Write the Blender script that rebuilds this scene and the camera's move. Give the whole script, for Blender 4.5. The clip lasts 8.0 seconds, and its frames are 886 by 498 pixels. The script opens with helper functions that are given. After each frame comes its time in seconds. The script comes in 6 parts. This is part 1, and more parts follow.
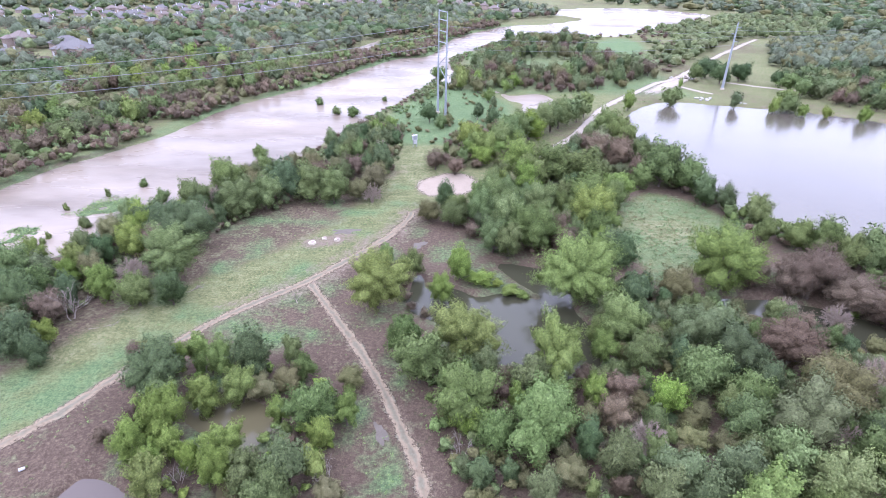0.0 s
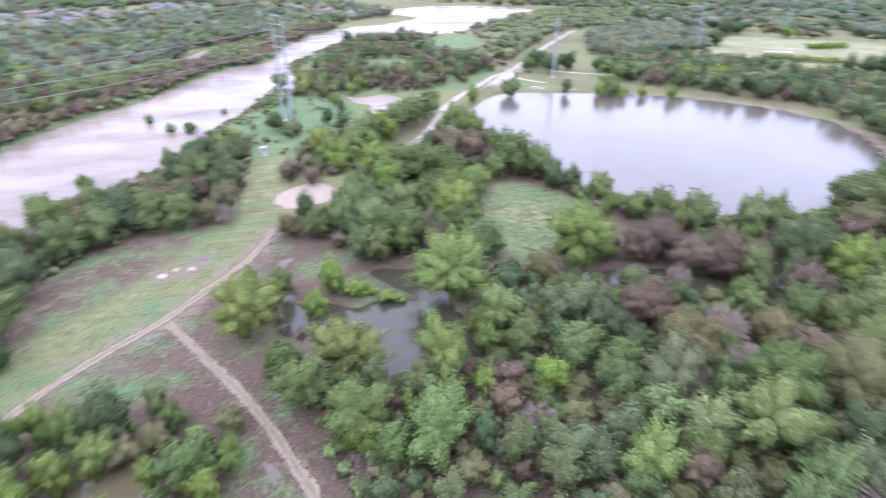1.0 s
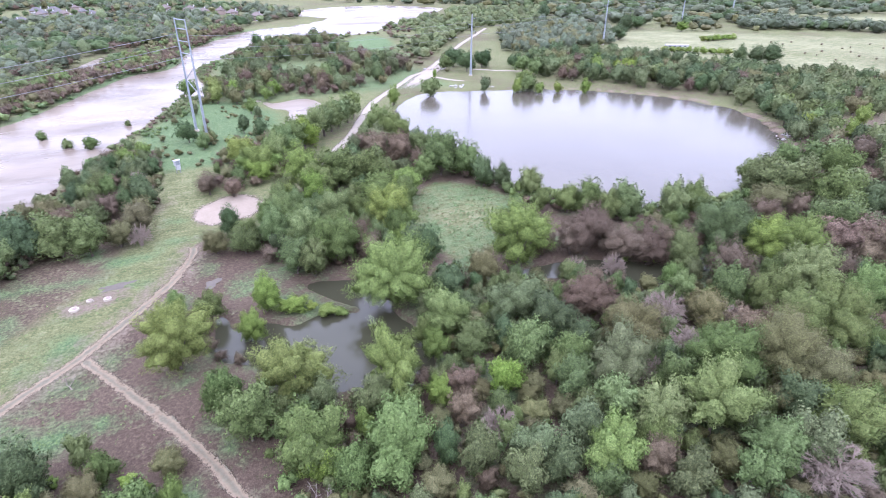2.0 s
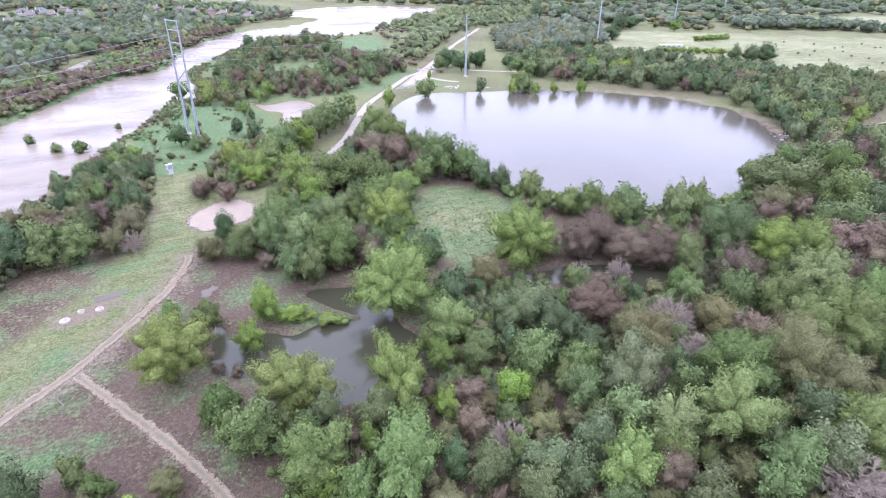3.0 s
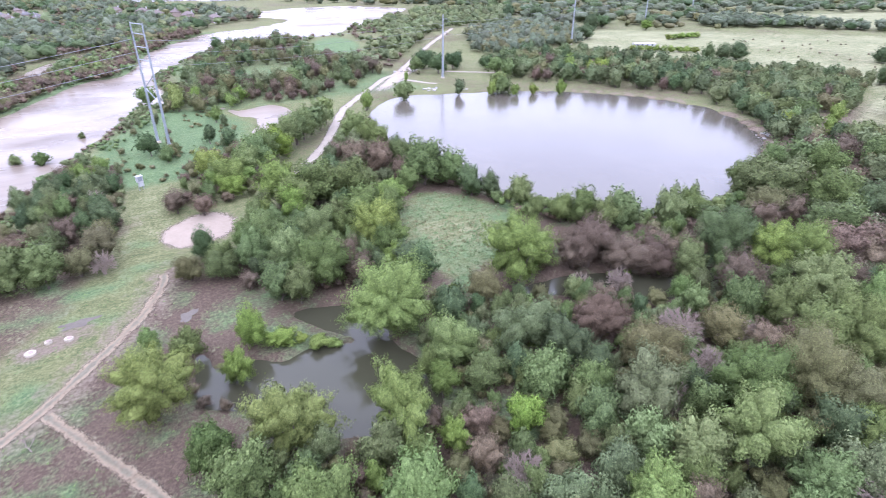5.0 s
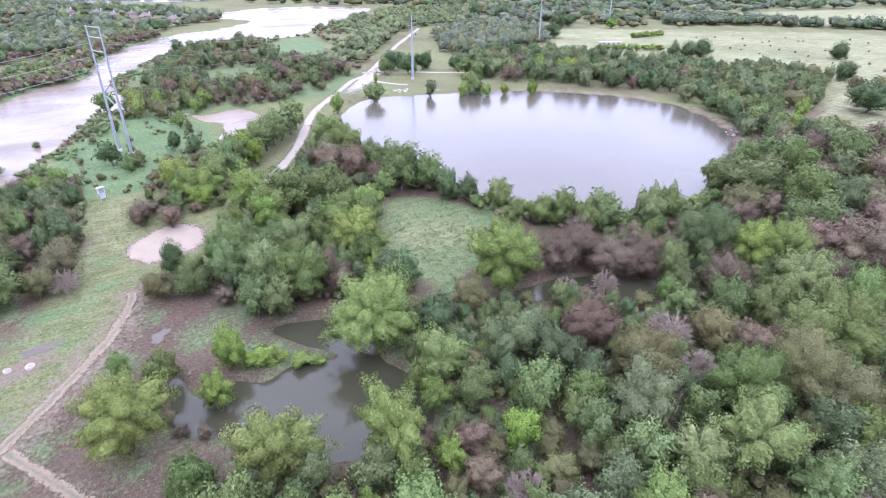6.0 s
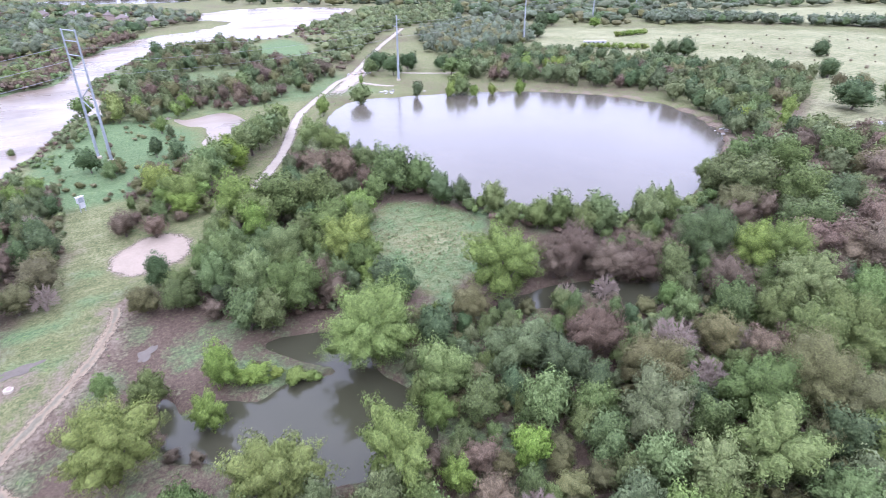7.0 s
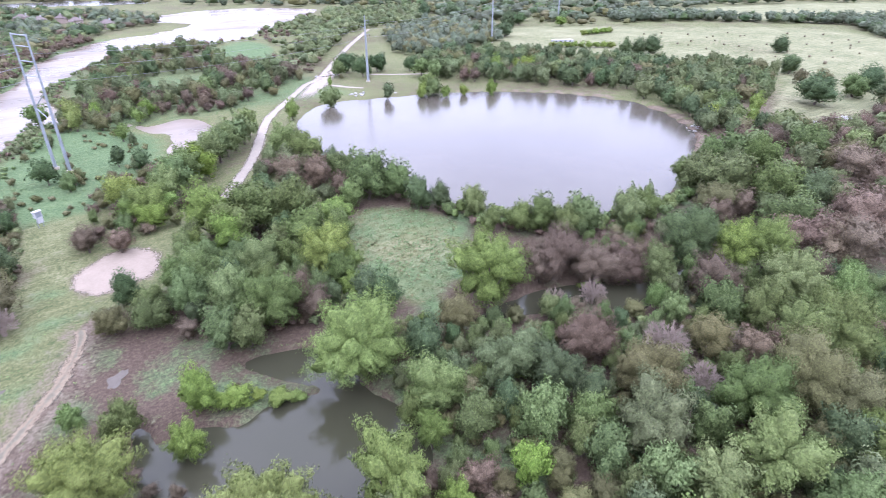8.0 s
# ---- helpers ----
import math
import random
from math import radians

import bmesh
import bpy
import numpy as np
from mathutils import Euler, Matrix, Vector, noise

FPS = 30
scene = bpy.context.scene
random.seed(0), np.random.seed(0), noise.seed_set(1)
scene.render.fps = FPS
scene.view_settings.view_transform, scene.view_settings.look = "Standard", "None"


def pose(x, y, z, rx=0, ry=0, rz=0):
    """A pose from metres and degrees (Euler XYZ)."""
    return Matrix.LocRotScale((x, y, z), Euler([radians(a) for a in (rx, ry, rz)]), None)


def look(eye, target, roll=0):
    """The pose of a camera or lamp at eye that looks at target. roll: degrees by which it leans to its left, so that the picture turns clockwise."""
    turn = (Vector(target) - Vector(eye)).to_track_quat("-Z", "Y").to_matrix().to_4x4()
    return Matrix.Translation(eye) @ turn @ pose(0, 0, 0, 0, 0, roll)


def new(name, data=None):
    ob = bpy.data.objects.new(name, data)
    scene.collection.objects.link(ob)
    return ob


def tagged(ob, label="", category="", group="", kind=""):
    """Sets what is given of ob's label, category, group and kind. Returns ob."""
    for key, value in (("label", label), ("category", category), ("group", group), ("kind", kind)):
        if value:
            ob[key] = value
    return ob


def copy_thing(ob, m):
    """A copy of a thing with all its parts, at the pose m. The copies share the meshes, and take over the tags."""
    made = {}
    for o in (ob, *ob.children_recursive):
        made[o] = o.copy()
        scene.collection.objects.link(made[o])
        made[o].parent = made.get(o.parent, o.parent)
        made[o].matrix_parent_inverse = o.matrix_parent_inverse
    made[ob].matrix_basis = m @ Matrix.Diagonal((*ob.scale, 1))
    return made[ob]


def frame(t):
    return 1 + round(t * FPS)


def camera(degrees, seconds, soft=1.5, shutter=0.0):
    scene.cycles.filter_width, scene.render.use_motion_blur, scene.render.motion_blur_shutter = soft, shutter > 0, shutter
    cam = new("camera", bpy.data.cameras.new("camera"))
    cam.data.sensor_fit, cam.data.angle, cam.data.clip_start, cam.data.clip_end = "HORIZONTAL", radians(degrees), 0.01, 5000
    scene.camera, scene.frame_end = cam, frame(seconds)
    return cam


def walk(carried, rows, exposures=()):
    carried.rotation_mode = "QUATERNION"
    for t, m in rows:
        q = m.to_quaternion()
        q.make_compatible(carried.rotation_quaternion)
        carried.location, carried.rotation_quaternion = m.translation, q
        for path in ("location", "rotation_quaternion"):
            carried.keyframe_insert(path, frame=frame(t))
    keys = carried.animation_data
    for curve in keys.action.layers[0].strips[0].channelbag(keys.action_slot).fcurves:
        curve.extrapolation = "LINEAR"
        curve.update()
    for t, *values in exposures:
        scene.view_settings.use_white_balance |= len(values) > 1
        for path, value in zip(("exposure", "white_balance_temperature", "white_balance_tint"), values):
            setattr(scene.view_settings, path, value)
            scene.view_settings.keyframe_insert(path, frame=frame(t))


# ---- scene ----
cam = camera(76.5, 8.0, 0.9, 0.8)
PATH = [
    (0, (0.14, 2.187, 42.967), (0.143, 3.953, 42.028), 1.2),
    (0.1, (0.136, 2.33, 42.964), (0.144, 4.096, 42.025), 1.15),
    (0.2, (0.131, 2.48, 42.961), (0.168, 4.246, 42.022), 1.1),
    (0.3, (0.125, 2.635, 42.957), (0.194, 4.4, 42.019), 1.03),
    (0.5, (0.111, 2.955, 42.951), (0.267, 4.715, 42.014), 0.9),
    (1, (-0.187, 3.878, 42.902), (0.283, 5.585, 41.971), 0.5),
    (1.5, (-0.885, 5.073, 42.889), (-0.223, 6.714, 41.957), 0.3),
    (3, (-1.828, 8.637, 42.714), (-1.086, 10.245, 41.784), 0.3),
    (3.5, (-2.022, 9.803, 42.715), (-1.273, 11.408, 41.785), 0.3),
    (4, (-2.339, 11.031, 42.702), (-1.581, 12.63, 41.771), 0.4),
    (4.5, (-2.422, 12.341, 42.615), (-1.645, 13.932, 41.684), 0.3),
    (6, (-2.923, 16.776, 42.669), (-2.007, 18.29, 41.737), 0.2),
    (6.5, (-2.929, 18.28, 42.641), (-2.006, 19.789, 41.709), 0.1),
    (7, (-2.988, 19.753, 42.582), (-2.027, 21.238, 41.649), -0.0),
    (7.5, (-3.035, 21.276, 42.524), (-2.035, 22.735, 41.592), -0.1),
    (8, (-3.067, 22.823, 42.489), (-2.02, 24.249, 41.555), -0.1),
]
walk(cam, [(t, look(eye, target, roll)) for t, eye, target, roll in PATH], exposures=((0.0, 0.58, 5640, 22), (8.0, 0.58, 5640, 22)))

# ---- light: a bright overcast sky and a weak, very wide sun ----
SUN_DIR = Vector((-0.45, -0.55, 0.85)).normalized()
world = bpy.data.worlds.new("overcast_sky")
scene.world = world
world.use_nodes = True
wn, wl = world.node_tree.nodes, world.node_tree.links
sky = wn.new("ShaderNodeTexSky")
sky.sky_type, sky.sun_disc = "NISHITA", False
sky.sun_elevation, sky.sun_rotation = math.asin(SUN_DIR.z), math.atan2(SUN_DIR.x, SUN_DIR.y)
coord = wn.new("ShaderNodeTexCoord")
cloud = wn.new("ShaderNodeTexNoise")
cloud.inputs["Scale"].default_value, cloud.inputs["Detail"].default_value = 2.2, 4
wl.new(coord.outputs["Generated"], cloud.inputs["Vector"])
tone = wn.new("ShaderNodeValToRGB")
tone.color_ramp.elements[0].position, tone.color_ramp.elements[0].color = 0.3, (0.85, 0.88, 1.03, 1)
tone.color_ramp.elements[1].position, tone.color_ramp.elements[1].color = 0.7, (0.98, 1.0, 1.13, 1)
wl.new(cloud.outputs["Fac"], tone.inputs["Fac"])
# an overcast sky is three times as bright overhead as at the horizon
height = wn.new("ShaderNodeSeparateXYZ")
wl.new(coord.outputs["Generated"], height.inputs[0])
rise = wn.new("ShaderNodeMapRange")
rise.inputs["From Min"].default_value, rise.inputs["From Max"].default_value = 0.0, 1.0
rise.inputs["To Min"].default_value, rise.inputs["To Max"].default_value = 19.5, 39.5
wl.new(height.outputs["Z"], rise.inputs["Value"])
bright = wn.new("ShaderNodeVectorMath")
bright.operation = "SCALE"
wl.new(rise.outputs["Result"], bright.inputs["Scale"])
wl.new(tone.outputs["Color"], bright.inputs[0])
cover_mix = wn.new("ShaderNodeMix")
cover_mix.data_type = "RGBA"
cover_mix.inputs["Factor"].default_value = 0.88
wl.new(sky.outputs["Color"], cover_mix.inputs["A"])
wl.new(bright.outputs["Vector"], cover_mix.inputs["B"])
wl.new(cover_mix.outputs["Result"], wn["Background"].inputs["Color"])
wn["Background"].inputs["Strength"].default_value = 0.1

sun_data = bpy.data.lights.new("sun", "SUN")
sun_data.energy, sun_data.angle, sun_data.color = 0.9, radians(25), (1.0, 0.97, 0.92)
sun = new("sun", sun_data)
sun.matrix_world = look(SUN_DIR * 300, (0, 0, 0))


# ---- materials ----
def shader(name, rough=0.8):
    m = bpy.data.materials.new(name)
    m.use_nodes = True
    n, l = m.node_tree.nodes, m.node_tree.links
    b = n["Principled BSDF"]
    b.inputs["Roughness"].default_value = rough
    b.inputs["Specular IOR Level"].default_value = 0.25
    return m, n, l, b


def ramp(n, stops):
    r = n.new("ShaderNodeValToRGB")
    while len(r.color_ramp.elements) < len(stops):
        r.color_ramp.elements.new(0.5)
    for e, (p, c) in zip(r.color_ramp.elements, stops):
        e.position, e.color = p, (*c, 1)
    return r


def noise_node(n, l, scale, detail=4, rough=0.6, vec=None):
    t = n.new("ShaderNodeTexNoise")
    t.inputs["Scale"].default_value, t.inputs["Detail"].default_value, t.inputs["Roughness"].default_value = scale, detail, rough
    if vec is None:
        vec = n.new("ShaderNodeTexCoord").outputs["Object"]
    l.new(vec, t.inputs["Vector"])
    return t


def mix(n, l, fac, a, b, kind="MIX"):
    x = n.new("ShaderNodeMix")
    x.data_type, x.blend_type = "RGBA", kind
    for socket, v in (("Factor", fac), ("A", a), ("B", b)):
        if isinstance(v, bpy.types.NodeSocket):
            l.new(v, x.inputs[socket])
        else:
            x.inputs[socket].default_value = v if socket == "Factor" else (*v, 1)
    return x.outputs["Result"]


def calc(n, l, op, a, b=0.0, clamp=False):
    x = n.new("ShaderNodeMath")
    x.operation, x.use_clamp = op, clamp
    for i, v in enumerate((a, b)):
        if isinstance(v, bpy.types.NodeSocket):
            l.new(v, x.inputs[i])
        else:
            x.inputs[i].default_value = v
    return x.outputs[0]


def bump(n, l, b, height, strength=0.5, distance=0.1):
    x = n.new("ShaderNodeBump")
    x.inputs["Strength"].default_value, x.inputs["Distance"].default_value = strength, distance
    l.new(height, x.inputs["Height"])
    l.new(x.outputs["Normal"], b.inputs["Normal"])


def leaf_material(name, low, high, spread=0.5, through_light=0.2, leaf_scale=5.5):
    """Leaves: each leaf and each tree varies in tone; some light passes through."""
    m, n, l, b = shader(name, 0.75)
    low, high = (low[0], low[1], low[2] * 1.03), (high[0], high[1], high[2] * 1.03)
    b.inputs["Specular IOR Level"].default_value = 0.12
    geo, info = n.new("ShaderNodeNewGeometry"), n.new("ShaderNodeObjectInfo")
    tone_ramp = ramp(n, ((0.0, low), (1.0, high)))
    l.new(geo.outputs["Random Per Island"], tone_ramp.inputs["Fac"])
    hsv = n.new("ShaderNodeHueSaturation")
    own = n.new("ShaderNodeAttribute")
    own.attribute_name = "tone"
    rnd = calc(n, l, "FRACT", calc(n, l, "ADD", info.outputs["Random"], own.outputs["Fac"]))
    fleck = noise_node(n, l, 8.0, 3, 0.75)
    cell = n.new("ShaderNodeTexVoronoi")
    cell.inputs["Scale"].default_value = leaf_scale
    l.new(n.new("ShaderNodeTexCoord").outputs["Object"], cell.inputs["Vector"])
    cell_tone = n.new("ShaderNodeSeparateColor")
    l.new(cell.outputs["Color"], cell_tone.inputs["Color"])
    l.new(calc(n, l, "ADD", calc(n, l, "MULTIPLY", rnd, 0.034), 0.482), hsv.inputs["Hue"])
    l.new(calc(n, l, "ADD", calc(n, l, "MULTIPLY", calc(n, l, "FRACT", calc(n, l, "MULTIPLY", rnd, 7.3)), 0.14), 0.92), hsv.inputs["Saturation"])
    l.new(calc(n, l, "ADD", calc(n, l, "MULTIPLY", calc(n, l, "FRACT", calc(n, l, "MULTIPLY", rnd, 13.7)), spread), 1.0 - spread / 2), hsv.inputs["Value"])
    l.new(tone_ramp.outputs["Color"], hsv.inputs["Color"])
    fl = ramp(n, ((0.2, (0.62, 0.62, 0.62)), (0.8, (1.30, 1.30, 1.30))))
    l.new(calc(n, l, "ADD", calc(n, l, "MULTIPLY", fleck.outputs["Fac"], 0.4), calc(n, l, "MULTIPLY", cell_tone.outputs["Red"], 0.6)), fl.inputs["Fac"])
    tint = mix(n, l, 1.0, hsv.outputs["Color"], fl.outputs["Color"], "MULTIPLY")
    l.new(tint, b.inputs["Base Color"])
    bump(n, l, b, fleck.outputs["Fac"], 0.35, 0.15)
    tr = n.new("ShaderNodeBsdfTranslucent")
    l.new(tint, tr.inputs["Color"])
    ms = n.new("ShaderNodeMixShader")
    ms.inputs[0].default_value = through_light
    l.new(b.outputs[0], ms.inputs[1])
    l.new(tr.outputs[0], ms.inputs[2])
    l.new(ms.outputs[0], n["Material Output"].inputs["Surface"])
    return m


def plain_material(name, a, c, scale=3.0, rough=0.8, metal=0.0, relief=0.3):
    """Two tones mixed by fine and coarse grain, with slight relief."""
    m, n, l, b = shader(name, rough)
    b.inputs["Metallic"].default_value = metal
    fine, coarse = noise_node(n, l, scale * 6, 5), noise_node(n, l, scale, 3)
    f = calc(n, l, "ADD", calc(n, l, "MULTIPLY", fine.outputs["Fac"], 0.5), calc(n, l, "MULTIPLY", coarse.outputs["Fac"], 0.5))
    r = ramp(n, ((0.3, a), (0.7, c)))
    l.new(f, r.inputs["Fac"])
    l.new(r.outputs["Color"], b.inputs["Base Color"])
    bump(n, l, b, fine.outputs["Fac"], relief, 0.05)
    return m


LEAF = {
    "willow": leaf_material("willow_leaves", (0.120, 0.168, 0.038), (0.188, 0.240, 0.064), 0.25),
    "elm": leaf_material("elm_leaves", (0.088, 0.122, 0.039), (0.148, 0.188, 0.068), 0.35),
    "dark": leaf_material("dark_leaves", (0.060, 0.090, 0.038), (0.100, 0.136, 0.058), 0.3),
    "bright": leaf_material("bright_leaves", (0.128, 0.182, 0.037), (0.206, 0.264, 0.066), 0.25),
    "cotton": leaf_material("cottonwood_leaves", (0.112, 0.152, 0.052), (0.164, 0.208, 0.080), 0.3),
    "olive": leaf_material("olive_leaves", (0.100, 0.100, 0.042), (0.164, 0.158, 0.072), 0.35, 0.2, 8.0),
    "brown": leaf_material("brown_leaves", (0.094, 0.071, 0.048), (0.158, 0.119, 0.080), 0.45, 0.15, 9.0),
    "cedar": leaf_material("cedar_elm_leaves", (0.094, 0.118, 0.050), (0.152, 0.178, 0.080), 0.45),
    # far woods: distance haze put into the leaf colour, lighter and greyer green
    "oak": leaf_material("far_hazed_leaves", (0.082, 0.102, 0.060), (0.134, 0.156, 0.096), 0.45, 0.2, 4.0),
    "weed": leaf_material("weed_leaves", (0.100, 0.150, 0.053), (0.170, 0.222, 0.088), 0.3),
}
BARK = plain_material("bark", (0.07, 0.055, 0.045), (0.15, 0.125, 0.105), 4, 0.9)
PALE_BARK = plain_material("pale_bark", (0.20, 0.17, 0.15), (0.32, 0.28, 0.25), 4, 0.85)
TWIG = plain_material("grey_twigs", (0.185, 0.146, 0.119), (0.285, 0.233, 0.192), 2, 0.9)
STEEL = plain_material("weathered_steel", (0.21, 0.23, 0.255), (0.29, 0.31, 0.34), 1.0, 0.5, 0.35, 0.05)
WIRE = plain_material("wire_metal", (0.16, 0.16, 0.17), (0.24, 0.24, 0.25), 1.0, 0.45, 0.5, 0.0)
CONCRETE = plain_material("pale_concrete", (0.30, 0.262, 0.205), (0.40, 0.358, 0.295), 2.0, 0.9)
RUST = plain_material("rusty_iron", (0.16, 0.10, 0.07), (0.30, 0.19, 0.12), 4.0, 0.7)
WHITE = plain_material("white_paint", (0.32, 0.32, 0.33), (0.45, 0.45, 0.46), 2.0, 0.6)
ROOF = plain_material("grey_shingles", (0.085, 0.080, 0.082), (0.145, 0.135, 0.136), 1.2, 0.95)
ROOF_WARM = plain_material("brown_shingles", (0.105, 0.085, 0.078), (0.165, 0.135, 0.124), 1.2, 0.95)
BRICK = plain_material("pale_brick", (0.20, 0.155, 0.13), (0.29, 0.235, 0.205), 1.0, 0.9)
GLASS = plain_material("window_glass", (0.03, 0.035, 0.04), (0.05, 0.055, 0.06), 1.0, 0.08, 0.0, 0.0)
RUBBLE = plain_material("broken_concrete", (0.20, 0.19, 0.18), (0.38, 0.37, 0.35), 1.5, 0.95)
DEADWOOD = plain_material("dead_wood", (0.13, 0.105, 0.085), (0.25, 0.21, 0.18), 4.0, 0.9)
HAY = plain_material("old_hay", (0.10, 0.085, 0.055), (0.19, 0.16, 0.105), 2.0, 1.0)


def water_material(name, deep, silt, rough, ripple, ripple_scale, streak=0.0):
    m, n, l, b = shader(name, rough)
    b.inputs["IOR"].default_value = 1.33
    b.inputs["Specular IOR Level"].default_value = 0.5
    big = noise_node(n, l, 0.03, 3)
    r = ramp(n, ((0.35, deep), (0.65, silt)))
    l.new(big.outputs["Fac"], r.inputs["Fac"])
    l.new(r.outputs["Color"], b.inputs["Base Color"])
    small = noise_node(n, l, ripple_scale, 3)
    if streak:
        b.inputs["Specular IOR Level"].default_value = 0.17
        turned = n.new("ShaderNodeMapping")
        turned.inputs["Rotation"].default_value, turned.inputs["Scale"].default_value = (0, 0, -1.15), (0.5, 1.2, 1.0)
        l.new(n.new("ShaderNodeTexCoord").outputs["Object"], turned.inputs["Vector"])
        flow = noise_node(n, l, 0.045, 5, 0.6, turned.outputs["Vector"])
        fr = ramp(n, ((0.38, deep), (0.50, silt), (0.66, tuple(k * 1.25 for k in silt))))
        l.new(flow.outputs["Fac"], fr.inputs["Fac"])
        l.new(fr.outputs["Color"], b.inputs["Base Color"])
        patch = noise_node(n, l, 0.03, 5, 0.7, turned.outputs["Vector"])
        pr = ramp(n, ((0.42, (rough,) * 3), (0.62, (streak,) * 3)))
        l.new(patch.outputs["Fac"], pr.inputs["Fac"])
        l.new(pr.outputs["Color"], b.inputs["Roughness"])
    bump(n, l, b, small.outputs["Fac"], ripple, 0.05)
    return m


LAKE_WATER = water_material("lake_water", (0.062, 0.053, 0.042), (0.078, 0.068, 0.054), 0.17, 0.25, 1.6)
POOL_WATER = water_material("brown_pool_water", (0.078, 0.068, 0.036), (0.098, 0.086, 0.050), 0.03, 0.03, 1.5)
POND_WATER = water_material("pond_water", (0.034, 0.034, 0.02), (0.045, 0.043, 0.028), 0.02, 0.02, 1.5)
RIVER_WATER = water_material("muddy_river_water", (0.112, 0.088, 0.066), (0.168, 0.138, 0.110), 0.20, 0.6, 0.9, 0.42)


def ground_material():
    """Grass, bare mud, sand and pale hayfield, blended by painted cover and broken up by noise."""
    m, n, l, b = shader("ground_cover", 0.95)
    b.inputs["Specular IOR Level"].default_value = 0.1
    att = n.new("ShaderNodeAttribute")
    att.attribute_name = "cover"
    sep = n.new("ShaderNodeSeparateColor")
    l.new(att.outputs["Color"], sep.inputs["Color"])
    grit, fine, mid, big = noise_node(n, l, 7.0, 4, 0.7), noise_node(n, l, 2.2, 6, 0.72), noise_node(n, l, 0.42, 5, 0.65), noise_node(n, l, 0.06, 4)

    def blend(*pairs):
        out = None
        for tex, k in pairs:
            v = calc(n, l, "MULTIPLY", tex.outputs["Fac"], k)
            out = v if out is None else calc(n, l, "ADD", out, v)
        return out

    # swaths left by the mower run along the track
    swath = n.new("ShaderNodeMapping")
    swath.inputs["Rotation"].default_value, swath.inputs["Scale"].default_value = (0, 0, -0.90), (0.07, 1.0, 1.0)
    l.new(n.new("ShaderNodeTexCoord").outputs["Object"], swath.inputs["Vector"])
    mown = noise_node(n, l, 0.85, 3, 0.6, swath.outputs["Vector"])

    grass_r = ramp(n, ((0.42, (0.058, 0.078, 0.032)), (0.50, (0.118, 0.126, 0.056)), (0.58, (0.205, 0.188, 0.102))))
    l.new(blend((grit, 0.40), (fine, 0.34), (mid, 0.16), (mown, 0.10)), grass_r.inputs["Fac"])
    mud_r = ramp(n, ((0.36, (0.038, 0.026, 0.019)), (0.50, (0.086, 0.062, 0.046)), (0.64, (0.165, 0.128, 0.094))))
    l.new(blend((grit, 0.40), (fine, 0.40), (big, 0.20)), mud_r.inputs["Fac"])
    field_r = ramp(n, ((0.40, (0.112, 0.120, 0.062)), (0.5, (0.172, 0.174, 0.094)), (0.60, (0.245, 0.232, 0.140))))
    l.new(blend((fine, 0.25), (mid, 0.20), (mown, 0.25), (big, 0.30)), field_r.inputs["Fac"])
    sand_r = ramp(n, ((0.36, (0.108, 0.084, 0.062)), (0.64, (0.198, 0.160, 0.122))))
    l.new(blend((grit, 0.4), (fine, 0.6)), sand_r.inputs["Fac"])

    def edge(channel, width=0.5):
        v = calc(n, l, "ADD", channel, calc(n, l, "MULTIPLY", calc(n, l, "SUBTRACT", mid.outputs["Fac"], 0.5), 1.5))
        v = calc(n, l, "ADD", v, calc(n, l, "MULTIPLY", calc(n, l, "SUBTRACT", fine.outputs["Fac"], 0.5), 1.1))
        return calc(n, l, "MULTIPLY", calc(n, l, "SUBTRACT", v, 0.5 - width / 2), 1 / width, True)

    col = mix(n, l, edge(sep.outputs["Green"]), grass_r.outputs["Color"], mud_r.outputs["Color"])
    col = mix(n, l, edge(sep.outputs["Red"], 0.6), col, field_r.outputs["Color"])
    lush = n.new("ShaderNodeAttribute")
    lush.attribute_name = "lush"
    lush_r = ramp(n, ((0.42, (0.050, 0.084, 0.038)), (0.50, (0.090, 0.133, 0.060)), (0.58, (0.142, 0.182, 0.086))))
    l.new(blend((grit, 0.45), (fine, 0.45), (mown, 0.10)), lush_r.inputs["Fac"])
    col = mix(n, l, edge(lush.outputs["Fac"], 0.6), col, lush_r.outputs["Color"])
    col = mix(n, l, edge(sep.outputs["Blue"], 0.5), col, sand_r.outputs["Color"])
    l.new(col, b.inputs["Base Color"])
    bump(n, l, b, blend((grit, 0.5), (fine, 1.0), (mid, 1.0)), 0.8, 0.3)
    return m


